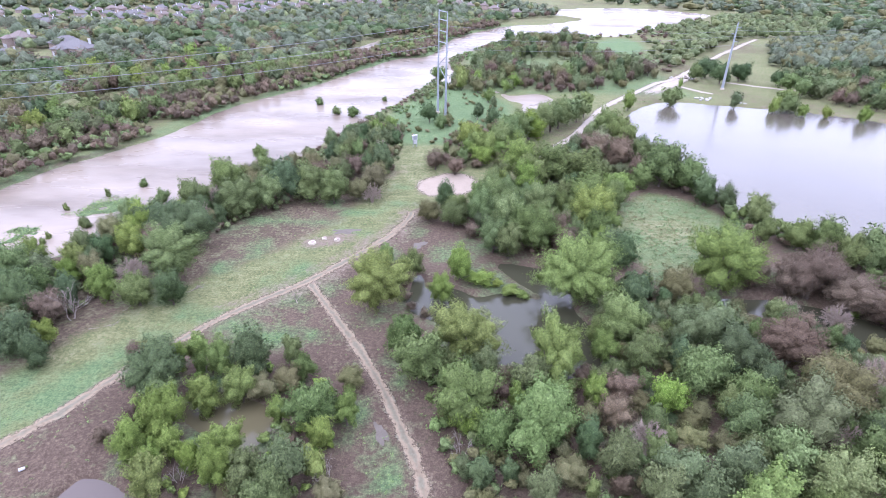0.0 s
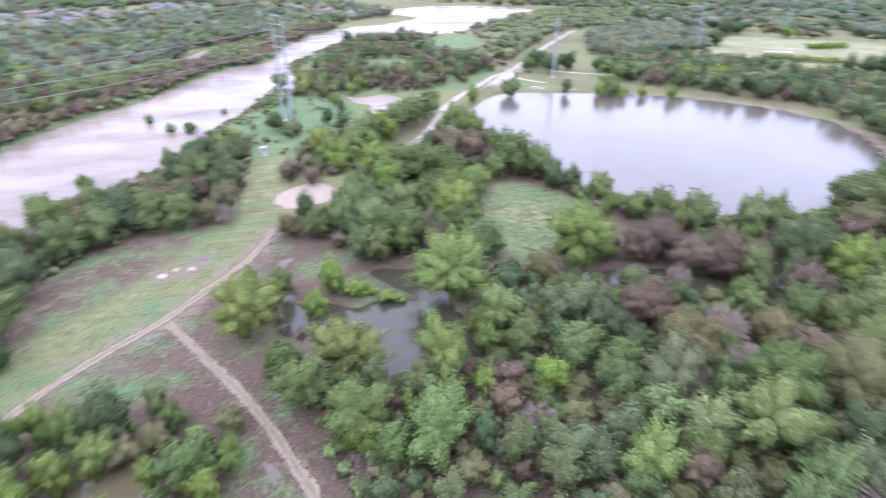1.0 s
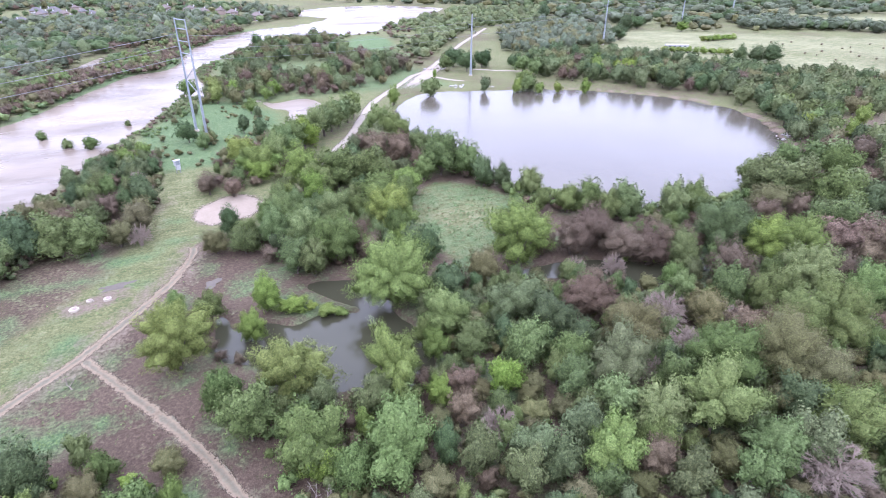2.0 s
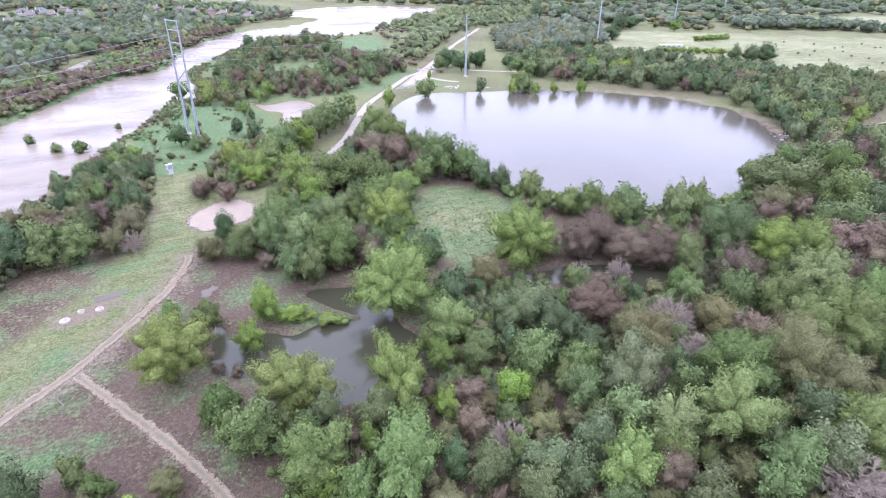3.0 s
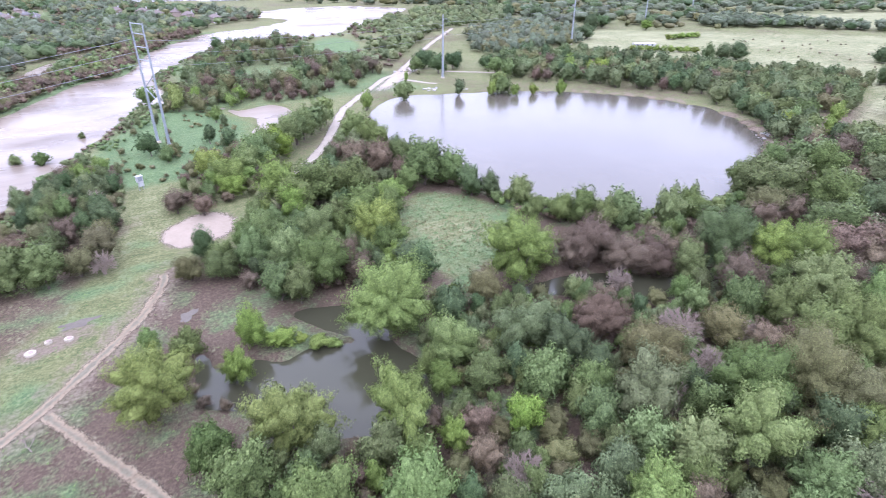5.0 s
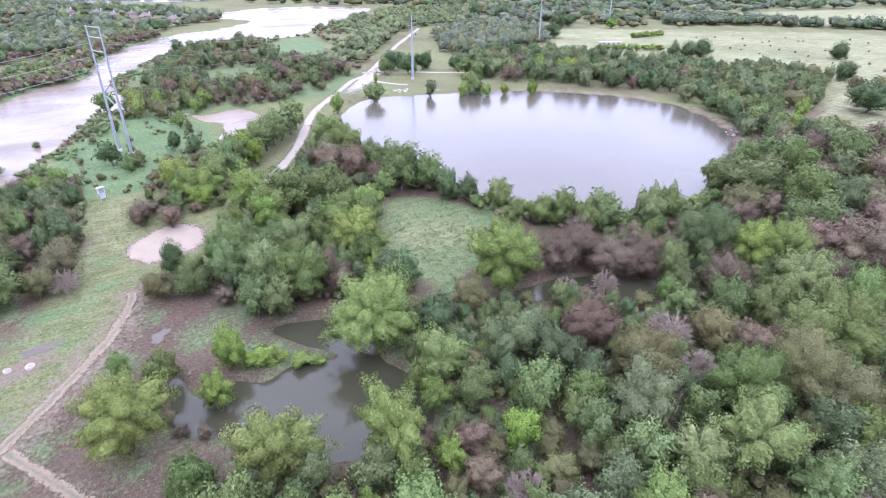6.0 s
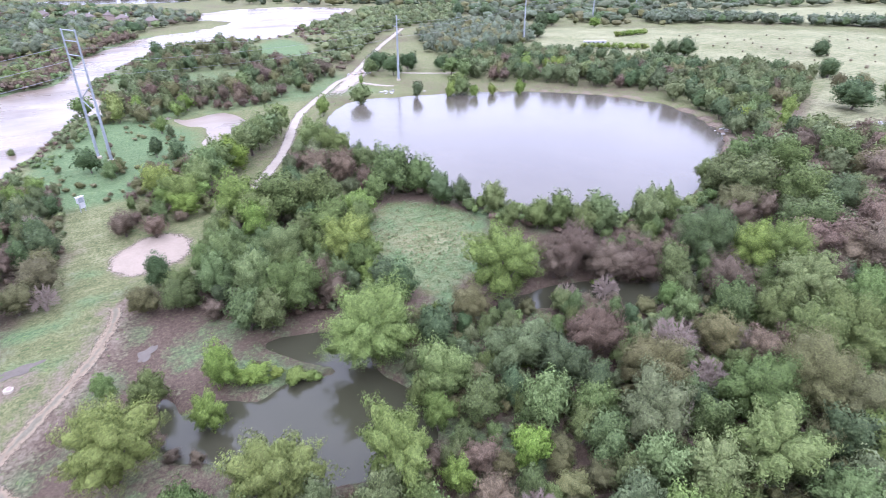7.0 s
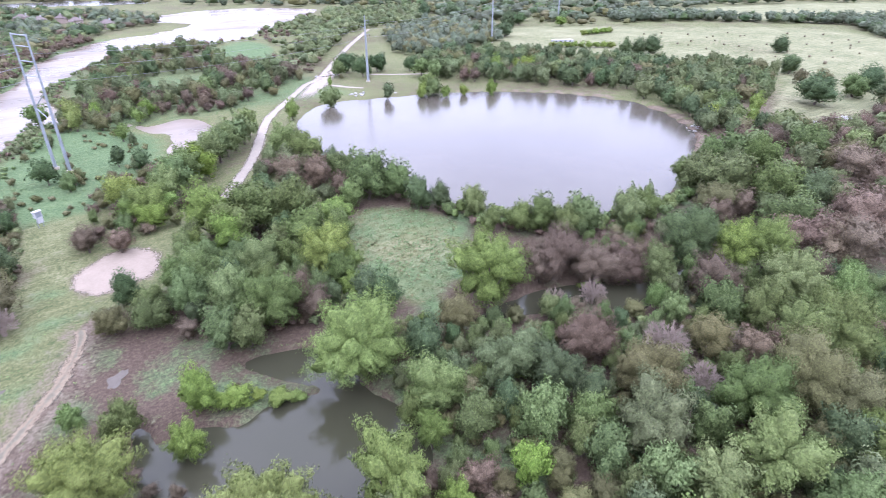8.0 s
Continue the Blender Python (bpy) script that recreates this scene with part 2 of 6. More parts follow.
def track_material(name, low, high, grassy, ragged=0.8, crisp=2.6):
    """Wheel-worn dirt: two pale ruts, with a grassy crown and ragged verges."""
    m, n, l, b = shader(name, 0.95)
    att = n.new("ShaderNodeAttribute")
    att.attribute_name = "across"
    fine, mid = noise_node(n, l, 3.0, 6, 0.7), noise_node(n, l, 0.5, 4)
    r = ramp(n, ((0.3, low), (0.7, high)))
    l.new(calc(n, l, "ADD", calc(n, l, "MULTIPLY", fine.outputs["Fac"], 0.6), calc(n, l, "MULTIPLY", mid.outputs["Fac"], 0.4)), r.inputs["Fac"])
    col = r.outputs["Color"]
    if grassy:
        side = calc(n, l, "ABSOLUTE", att.outputs["Fac"])
        rut = calc(n, l, "ABSOLUTE", calc(n, l, "SUBTRACT", side, 0.5))
        v = calc(n, l, "ADD", calc(n, l, "MULTIPLY", rut, 1.6), calc(n, l, "MULTIPLY", calc(n, l, "SUBTRACT", mid.outputs["Fac"], 0.5), 2.4))
        v = calc(n, l, "ADD", v, calc(n, l, "MULTIPLY", calc(n, l, "SUBTRACT", fine.outputs["Fac"], 0.5), 0.8))
        f = calc(n, l, "MULTIPLY", calc(n, l, "SUBTRACT", v, grassy), 2.2, True)
        worn = ramp(n, ((0.3, (0.088, 0.078, 0.054)), (0.7, (0.145, 0.132, 0.094))))
        l.new(fine.outputs["Fac"], worn.inputs["Fac"])
        col = mix(n, l, f, col, worn.outputs["Color"])
    l.new(col, b.inputs["Base Color"])
    bump(n, l, b, fine.outputs["Fac"], 0.5, 0.1)
    # the ragged verge thins out into the ground below
    worn_edge = calc(n, l, "SUBTRACT", 0.86, calc(n, l, "ABSOLUTE", att.outputs["Fac"]))
    worn_edge = calc(n, l, "ADD", worn_edge, calc(n, l, "MULTIPLY", calc(n, l, "SUBTRACT", mid.outputs["Fac"], 0.5), ragged))
    worn_edge = calc(n, l, "ADD", worn_edge, calc(n, l, "MULTIPLY", calc(n, l, "SUBTRACT", fine.outputs["Fac"], 0.5), ragged * 1.2))
    clear_node, cut = n.new("ShaderNodeBsdfTransparent"), n.new("ShaderNodeMixShader")
    l.new(calc(n, l, "MULTIPLY", worn_edge, crisp, True), cut.inputs[0])
    l.new(clear_node.outputs[0], cut.inputs[1])
    l.new(b.outputs[0], cut.inputs[2])
    l.new(cut.outputs[0], n["Material Output"].inputs["Surface"])
    return m


GROUND = ground_material()
DIRT = track_material("dirt_track", (0.112, 0.086, 0.058), (0.225, 0.178, 0.124), 0.34, 1.3)
GRAVEL = track_material("pale_gravel", (0.200, 0.170, 0.136), (0.300, 0.262, 0.216), 0.0, 0.5)
SAND = track_material("pale_sand", (0.190, 0.152, 0.116), (0.262, 0.214, 0.168), 0.0, 0.3, 9.0)
MUD_WATER = water_material("puddle_water", (0.085, 0.070, 0.062), (0.11, 0.092, 0.082), 0.25, 0.02, 2.0)
MUD_WATER.node_tree.nodes["Principled BSDF"].inputs["Specular IOR Level"].default_value = 0.22
DAMP = plain_material("damp_mud", (0.072, 0.060, 0.048), (0.118, 0.100, 0.080), 1.2, 0.6, 0.0, 0.15)


# ---- plan of the place, in metres ----
RIVER_LEFT = ((-145.1, -62.6), (-112, 22.6), (-95, 75.2), (-88, 98), (-86, 107.6), (-84.3, 116), (-80.1, 124.3), (-76, 133), (-71, 143.5), (-66.1, 166.5), (-56.9, 187.2), (-45.9, 205.2), (-33.9, 234.6), (-22.6, 261.7), (-7, 275),
              (2.7, 326), (19.8, 363.8), (39.7, 395), (64, 407), (93.8, 437), (101.3, 459.6), (76.9, 490), (105.6, 533.4), (164.8, 551.6), (209.5, 520.5))
RIVER_RIGHT = ((-92.6, -61.4), (-69, 42.1), (-61.8, 75.6), (-55.1, 82.3), (-54.5, 94.3), (-51.1, 100.8), (-46.8, 109.8), (-40.8, 116.6), (-32.9, 130.3), (-27.6, 146.6), (-22, 160.7), (-18.5, 173.7), (-12.6, 188.7), (-7.7, 206.1), (-3.5, 214.7), (2.4, 211.8), (5.6, 222.1), (1, 257.4),
               (10.7, 285.8), (26.8, 319.1), (48.9, 347), (85.9, 349.7), (114.9, 370.7), (150.6, 416.1), (201, 476.6), (221.8, 510.6))
LAKE = ((57, 174), (64.5, 184), (74.2, 189.8), (86, 188), (98, 185.5), (112, 181), (125.5, 173.6), (140, 160.3), (150, 146.5), (153.5, 131), (149, 118), (140.6, 105), (133, 97.8), (117, 90.2), (101, 82.5), (90, 78.8),
        (77.5, 78.6), (69.5, 83), (61.5, 93), (56.8, 103), (54, 115), (49.8, 127), (46.8, 144), (50, 161))
POND = ((-4.4, 72.2), (-3.4, 75), (-2.3, 73.8), (-2.0, 71.4), (0.4, 71.2), (2.2, 71.2), (5.2, 69.6), (8.3, 70.2), (11.3, 70), (13.9, 69), (13.9, 70.4), (12.3, 72.4), (10.6, 74), (9.4, 76), (9.0, 78.4), (11.2, 78.8),
        (14.4, 77.6), (17.6, 75.8), (18.3, 72), (18.4, 67), (19.9, 62.8), (20.4, 59.3), (18.6, 54.6), (15.5, 51.6), (12, 53), (8.2, 54.5), (5.6, 55.5), (2.6, 60.6), (-1.3, 63.8), (-4.3, 66.2))
SLOUGH = ((35.1, 69.6), (39.5, 70.4), (44.8, 70), (49.8, 69.6), (54.4, 67.4), (59, 65.2), (62.5, 64), (65.9, 63.6), (70.5, 61), (72, 58.2), (66, 58.4), (62.4, 58.4), (58.1, 58), (53.8, 58.2), (52.4, 61), (50.8, 64), (44.5, 66), (40, 67))
WILLOW_POND = ((-27.5, 47.6), (-26.5, 49.3), (-23.8, 49), (-19.6, 47.4), (-16.6, 45), (-17.1, 43.7), (-17.6, 41.2), (-17.0, 35.8), (-19.6, 35.4), (-20.6, 40.8), (-24.2, 43.6))
CORNER_POND = ((-33.3, 34.8), (-33, 36.3), (-32.3, 37.3), (-30, 36.9), (-28.3, 36.1), (-26.4, 35.3), (-26.1, 32.8), (-30.8, 32.7))
INLET = ((16.6, 205), (21.9, 196.3), (34.2, 196.9), (36.7, 178.8), (28.4, 169.6), (22.5, 162.2), (20.5, 167.2), (24, 177), (25, 184), (20.6, 190))
BACKWATER = ((-45.4, 262.7), (-40.2, 272.8), (-33.3, 282.2), (-30.3, 298.7), (-24.5, 313.2), (-13.1, 322), (-4, 331), (-4, 339), (-15.7, 339.8), (-27.6, 331.6), (-36, 317.9), (-41, 301.7), (-44.6, 279.5))
FAR_LAKE = ((-120, 700), (-40, 735), (29, 742), (67, 731), (130, 683), (87, 664), (0, 690))
WEED_BARS = (((-67.5, 92.4), (-63.5, 92.9), (-59.6, 94), (-57.8, 99.7), (-58.4, 104.6), (-62.4, 103.2), (-65.5, 100.6), (-67, 96.7)), ((-73, 78.6), (-70.3, 79.4), (-67.6, 80.6), (-68, 84.2), (-67.6, 88.4), (-70.5, 89.4), (-74.4, 86), (-76.2, 84.1)))
TRACK = ((-58, 15), (-48, 31), (-42.2, 40.6), (-39, 45.2), (-36.3, 50.4), (-30.5, 59.7), (-25.6, 65.9), (-19.4, 72.3), (-13.2, 80.4), (-9.0, 86.8), (-6.4, 93), (-5.6, 97.5))
BRANCH = ((-18.8, 71.4), (-15.7, 66.4), (-11.9, 60.2), (-8.3, 54.1), (-5.5, 48.2), (-3.2, 42.7), (-1.5, 38.1), (0.6, 28), (2.2, 17.5), (4, 2), (5, -20), (4, -45))
ROAD = ((17.4, 122), (25.8, 134.8), (30.6, 142), (36.6, 152), (44.4, 168.4), (50.8, 181), (60.6, 194.4), (77.9, 217), (89.3, 228.4), (106.4, 252), (132.8, 289), (182, 353))
ROAD_SPUR = ((85.9, 215.3), (90.4, 206.6), (94, 202.2))
SIDE_ROAD = ((107.3, 223.8), (114.4, 218.6), (121.5, 214.1), (134.6, 205.9))
PAD = ((-5.6, 110.3), (-4.8, 106.5), (-2.4, 104.6), (0.4, 104.8), (4, 105.8), (6.8, 109), (7.2, 114.1), (4.7, 118), (1.1, 118.2), (-2.7, 115.6), (-4.9, 113.1))
MEADOW = ((41.7, 109), (48.7, 105.2), (52.8, 96), (48.4, 87), (40.4, 79), (33.4, 75.4), (30.8, 80.4), (30.8, 91), (34.4, 102))
HAYFIELD = ((197.4, 215.7), (212.1, 267.9), (257.1, 304.2), (307.5, 275.8), (375.5, 218.3), (410.3, 178), (377.1, 128.1), (276, 99), (230.9, 85.5), (169.3, 79.5), (158.8, 91.4), (186.5, 105.5), (232.3, 126.2), (230.5, 162.3), (214.1, 188.1))
FAR_FIELD = ((447.3, 315.3), (592.3, 282.1), (665, 230.5), (494, 175.6), (444.4, 211.5), (429.4, 269.7))
JUNCTION = ((66.3, 199.4), (78.7, 217.2), (92.3, 234.9), (102.8, 246.0), (104.6, 240.0), (98.8, 231.1), (89.6, 218.7), (79.3, 205.3), (70.0, 196.5))
GREEN_FLAT = ((86.9, 336.7), (105.6, 337.4), (98, 294.9), (77.9, 276.7), (70.5, 284.3))
CLEARINGS = [np.array(c, float) for c in (((-106.7, 161.2), (-105.2, 176.4), (-100.1, 188.6), (-94.4, 183.5), (-96.9, 167.2), (-100.1, 156.8)), ((-116.6, 262.8), (-111.7, 276.3), (-102.5, 252.7), (-109.4, 243.6)), ((-253.8, 356.0), (-262.2, 392.7), (-249.9, 375.0), (-242.3, 341.3)))]
TOWER_FLAT = ((-12.3, 181.4), (-17, 155), (-13.2, 140), (-3.1, 138), (5.4, 140), (12.3, 152), (19.5, 165), (21.4, 180), (13.2, 196.7), (4, 204.6), (-4, 197.4))


def smooth(points, closed=False, step=4):
    """A Catmull-Rom curve through the points."""
    p = np.array(points, float)
    n = len(p)
    out = []
    for i in range(n if closed else n - 1):
        a, b, c, d = (p[(i + k) % n] if closed else p[min(max(i + k, 0), n - 1)] for k in (-1, 0, 1, 2))
        for s in range(step):
            t = s / step
            out.append(0.5 * (2 * b + (c - a) * t + (2 * a - 5 * b + 4 * c - d) * t * t + (3 * b - a - 3 * c + d) * t ** 3))
    if not closed:
        out.append(p[-1])
    return np.array(out)


def away(x, y, line, closed=False):
    """Distance from each place to a line."""
    best = np.full(x.shape, 1e9)
    pairs = zip(line, np.roll(line, -1, 0)) if closed else zip(line[:-1], line[1:])
    for a, b in pairs:
        d = b - a
        t = np.clip(((x - a[0]) * d[0] + (y - a[1]) * d[1]) / max(d @ d, 1e-9), 0, 1)
        best = np.minimum(best, np.hypot(x - a[0] - t * d[0], y - a[1] - t * d[1]))
    return best


def inside(x, y, poly):
    hit = np.zeros(x.shape, bool)
    for a, b in zip(poly, np.roll(poly, -1, 0)):
        if a[1] != b[1]:
            hit ^= ((a[1] > y) != (b[1] > y)) & (x < (b[0] - a[0]) * (y - a[1]) / (b[1] - a[1]) + a[0])
    return hit


def depth(x, y, poly):
    """Signed distance, positive within the outline; far from it only the distance to its bounds counts."""
    lo, hi = poly.min(0), poly.max(0)
    d = -np.maximum(np.maximum(lo[0] - x, x - hi[0]), np.maximum(lo[1] - y, y - hi[1])) - 30.0
    near = d > -55.0
    u, v = x[near], y[near]
    d[near] = np.where(inside(u, v, poly), 1, -1) * away(u, v, poly, True)
    return d


def lattice(ix, iy, seed):
    h = np.sin(ix * 127.1 + iy * 311.7 + seed * 74.7) * 43758.5453
    return h - np.floor(h)


def waves(x, y, size, seed=0):
    """Smooth value noise from 0 to 1, of that wavelength."""
    u, v = x / size, y / size
    iu, iv = np.floor(u), np.floor(v)
    fu, fv = u - iu, v - iv
    fu, fv = fu * fu * (3 - 2 * fu), fv * fv * (3 - 2 * fv)
    a, b, c, d = lattice(iu, iv, seed), lattice(iu + 1, iv, seed), lattice(iu, iv + 1, seed), lattice(iu + 1, iv + 1, seed)
    return (a * (1 - fu) + b * fu) * (1 - fv) + (c * (1 - fu) + d * fu) * fv


RIVER = np.concatenate([smooth(RIVER_LEFT), smooth(RIVER_RIGHT)[::-1]])
WATERS = {"river": (RIVER, RIVER_WATER, "wide muddy brown river in flood, rippled"), "lake": (smooth(LAKE, True), LAKE_WATER, "calm round lake reflecting a white sky"),
          "pond": (smooth(POND, True), POND_WATER, "still olive-green pond between willows"), "slough": (smooth(SLOUGH, True), POND_WATER, "dark narrow slough between brown trees"),
          "willow_pond": (smooth(WILLOW_POND, True), POOL_WATER, "small brown pool among willows"), "corner_pond": (smooth(CORNER_POND, True), MUD_WATER, "small grey pool in the weeds"),
          "inlet": (smooth(INLET, True), RIVER_WATER, "shallow flooded hollow beside the road"), "backwater": (smooth(BACKWATER, True), RIVER_WATER, "bright backwater pool beyond the river"),
          "far_lake": (smooth(FAR_LAKE, True), LAKE_WATER, "pale far lake beyond the woods")}
BARS = [smooth(b, True) for b in WEED_BARS]
MOWN_LINE = smooth(TRACK + ((-5.0, 99), (-3.6, 106)))
TRACK_LINE, BRANCH_LINE, ROAD_LINE = smooth(TRACK), smooth(BRANCH), smooth(ROAD)
MEADOW_LINE, FIELD_LINE, PAD_LINE = smooth(MEADOW, True), smooth(HAYFIELD, True), smooth(PAD, True)


def grown(poly, by):
    """The outline pushed outwards."""
    nxt, prv = np.roll(poly, -1, 0), np.roll(poly, 1, 0)
    d = nxt - prv
    d /= np.linalg.norm(d, axis=1)[:, None] + 1e-9
    area = np.sum(poly[:, 0] * nxt[:, 1] - poly[:, 1] * nxt[:, 0])
    return poly + np.stack([d[:, 1], -d[:, 0]], 1) * by * (1 if area > 0 else -1)


def shore(x, y):
    """Distance to the nearest water: negative on land, positive over water."""
    d = np.full(x.shape, -1e9)
    for poly, _, _ in WATERS.values():
        d = np.maximum(d, depth(x, y, poly))
    for bar in BARS:
        d = np.minimum(d, -depth(x, y, bar) + (waves(x, y, 2.2, 31) - 0.4) * 2.6)
    return d + ((waves(x, y, 5.0, 3) - 0.5) * 1.1 + (waves(x, y, 1.7, 4) - 0.5) * 0.6) * np.clip(0.5 + y / 300, 0.6, 1.6)


def land(x, y, sh=None):
    """Height of the ground."""
    x, y = np.asarray(x, float), np.asarray(y, float)
    sh = shore(x, y) if sh is None else sh
    s = np.clip(-sh / (2.2 + 0.035 * np.clip(y - 115, 0, 400)) + 0.58, 0, 1)
    z = -0.95 + 1.05 * (s * s * (3 - 2 * s))
    on_land = np.clip(-sh / 3, 0, 1)
    rough = (waves(x, y, 9, 1) - 0.5) * 0.2 + (waves(x, y, 31, 2) - 0.5) * 0.25
    for bar in BARS:
        z = np.where(depth(x, y, bar) > -1.5, np.clip(z, -0.8, -0.48 + 0.42 * waves(x, y, 1.9, 35)), z)
    return z + rough * on_land


def ground_at(x, y):
    """Height of the finished ground sheet, between its corners."""
    i, j = min(max(np.searchsorted(gx, x) - 1, 0), len(gx) - 2), min(max(np.searchsorted(gy, y) - 1, 0), len(gy) - 2)
    u, v = (x - gx[i]) / (gx[i + 1] - gx[i]), (y - gy[j]) / (gy[j + 1] - gy[j])
    return float((GZ[j, i] * (1 - u) + GZ[j, i + 1] * u) * (1 - v) + (GZ[j + 1, i] * (1 - u) + GZ[j + 1, i + 1] * u) * v)


# ---- mesh helpers ----
def quick_mesh(name, verts, faces):
    """A mesh from arrays; every face has the same number of corners."""
    me = bpy.data.meshes.new(name)
    v, f = np.asarray(verts, np.float32), np.asarray(faces, np.int32)
    k = f.shape[1]
    me.vertices.add(len(v))
    me.vertices.foreach_set("co", v.ravel())
    me.loops.add(f.size)
    me.loops.foreach_set("vertex_index", f.ravel())
    me.polygons.add(len(f))
    me.polygons.foreach_set("loop_start", np.arange(0, f.size, k, dtype=np.int32))
    me.update(calc_edges=True)
    return me


def put(name, me, material, parent=None, label=""):
    """One mesh object of a material, under a thing or at top level."""
    if material is not None and not me.materials:
        me.materials.append(material)
    ob = new(name, me)
    if parent is not None:
        ob.parent = parent
    return tagged(ob, label)


def part(name, bm, material, parent=None, label=""):
    me = bpy.data.meshes.new(name)
    bm.to_mesh(me)
    bm.free()
    return put(name, me, material, parent, label)


def tube(points, radii, sides=6):
    """Vertices and quads of a tapering tube along the points."""
    p = np.array(points, float)
    verts, faces = [], []
    for i, q in enumerate(p):
        d = p[min(i + 1, len(p) - 1)] - p[max(i - 1, 0)]
        d = d / (np.linalg.norm(d) + 1e-9)
        u = np.cross(d, (0.31, 0.95, 0.05))
        u /= np.linalg.norm(u) + 1e-9
        w = np.cross(d, u)
        for k in range(sides):
            a = 2 * math.pi * k / sides
            verts.append(q + radii[i] * (math.cos(a) * u + math.sin(a) * w))
    for i in range(len(p) - 1):
        for k in range(sides):
            a, b = i * sides + k, i * sides + (k + 1) % sides
            faces.append((a, b, b + sides, a + sides))
    return verts, faces


def join(pieces):
    verts, faces = [], []
    for v, f in pieces:
        o = len(verts)
        verts.extend(v)
        faces.extend([tuple(i + o for i in q) for q in f])
    return verts, faces


def box(sx, sy, sz, at=(0, 0, 0), bevel=0.0, turn=0.0):
    b = bmesh.new()
    bmesh.ops.create_cube(b, size=1, matrix=Matrix.Translation(at) @ Matrix.Rotation(turn, 4, "Z") @ Matrix.Diagonal((sx, sy, sz, 1)))
    if bevel:
        bmesh.ops.bevel(b, geom=b.edges[:], offset=bevel, segments=1, affect="EDGES")
    return b


# ---- ground: one sheet to the horizon, fine near the walk ----
def axis(lo, hi, fine_lo, fine_hi, step):
    mid = list(np.arange(fine_lo, fine_hi + step / 2, step))
    up, s = [], step
    while (up[-1] if up else mid[-1]) < hi:
        s *= 1.045
        up.append((up[-1] if up else mid[-1]) + s)
    down, s = [], step
    while (down[-1] if down else mid[0]) > lo:
        s *= 1.045
        down.append((down[-1] if down else mid[0]) - s)
    return np.array(down[::-1] + mid + up)


gx, gy = axis(-2600, 2600, -62, 84, 0.85), axis(-900, 3600, 26, 128, 0.85)
GX, GY = np.meshgrid(gx, gy)
X, Y = GX.ravel(), GY.ravel()
SHORE = shore(X, Y)
Z = land(X, Y, SHORE)
GZ = Z.reshape(GX.shape)
cols = len(gx)
ii = (np.arange(len(gy) - 1)[:, None] * cols + np.arange(cols - 1)[None]).ravel()
ground_mesh = quick_mesh("ground", np.stack([X, Y, Z], 1), np.stack([ii, ii + 1, ii + 1 + cols, ii + cols], 1))
ground_mesh.shade_smooth()


def soft(v, lo, hi):
    t = np.clip((v - lo) / (hi - lo), 0, 1)
    return t * t * (3 - 2 * t)


to_track, to_branch, to_road = away(X, Y, MOWN_LINE), away(X, Y, BRANCH_LINE), away(X, Y, ROAD_LINE)
west = inside(X, Y, np.array([(-64.7, 15.2), (-56, 14.9), *MOWN_LINE, (-2.4, 119.2), (-0.8, 205.7), (-42, 212.4)]))
near_mud = soft(120 - Y, 0, 12) * soft(X + 75, 0, 10) * soft(130 - X, 0, 30)
mud = near_mud * 0.95
mud = np.where(west, np.clip((to_track - 8.5) / 5, 0.10, 0.85) * soft(126 - Y, 0, 12), mud)
mud = np.maximum(mud, 0.75 * soft(X - 60, 0, 30) * soft(130 - Y, 0, 30))
mud = np.maximum(mud, (0.1 + 0.45 * waves(X, Y, 17, 12)) * soft(Y - 126, 0, 20))
mud = mud * (1 - (0.9 - 0.4 * waves(X, Y, 6, 19)) * soft(depth(X, Y, MEADOW_LINE), -2, 2))
flats = np.maximum(depth(X, Y, smooth(TOWER_FLAT, True)), depth(X, Y, smooth(GREEN_FLAT, True)))
mud = mud * (1 - soft(flats, -3, 3))
mud = mud * (1 - 0.8 * soft(depth(X, Y, PAD_LINE), -9, -3))
near_shore = -SHORE
mud = np.maximum(mud, 0.9 * soft(near_shore, -0.5, 0.5) * soft(3.0 - near_shore, 0, 1.5) * soft(150 - Y, 0, 30))
mud = np.maximum(mud, 0.8 * soft(2.2 - to_road, 0, 2))
sand = 0.50 * soft(2.0 - away(X, Y, TRACK_LINE), 0, 1.6) + 0.40 * soft(1.7 - to_branch, 0, 1.3) + 0.5 * soft(depth(X, Y, PAD_LINE), -1.5, 0.5)
sand = np.maximum(sand, 0.72 * soft(3.4 - away(X, Y, np.array([(-21.1, 84), (-16.3, 86.2)])), 0, 2.4))
braid = soft(Y - 60, 0, 8) * soft(104 - Y, 0, 6)
sand = np.maximum(sand, braid * soft(5.2 - to_track, 0, 4.2) * (0.34 + 0.32 * waves(X - 0.75 * Y, Y * 0.1, 1.3, 23)))
beach = soft(near_shore, 0.2, 0.8) * soft(4.5 - near_shore, 0, 2.5) * soft(depth(X, Y, grown(WATERS["lake"][0], 6)), -2, 1) * soft(X - 96, 0, 12)
sand = np.maximum(sand, 0.7 * beach)
verge = west * soft(Y - 58, 0, 10) * soft(to_track - 6.5, 0, 4) * soft(120 - Y, 0, 12)
sand = np.maximum(sand, 0.14 * verge * (0.35 + waves(X, Y, 8, 17)))
field = soft(depth(X, Y, FIELD_LINE), -4, 4) * (0.45 + 0.65 * waves(X - 0.5 * Y, Y + 0.5 * X, 34, 47)) + soft(depth(X, Y, smooth(FAR_FIELD, True)), -8, 8)
field = np.maximum(field, soft(depth(X, Y, MEADOW_LINE), -2, 3) * (0.30 + 0.35 * waves(X, Y, 5, 45)))
for poly in CLEARINGS:
    field = np.maximum(field, 0.85 * soft(depth(X, Y, poly), -4, 2))
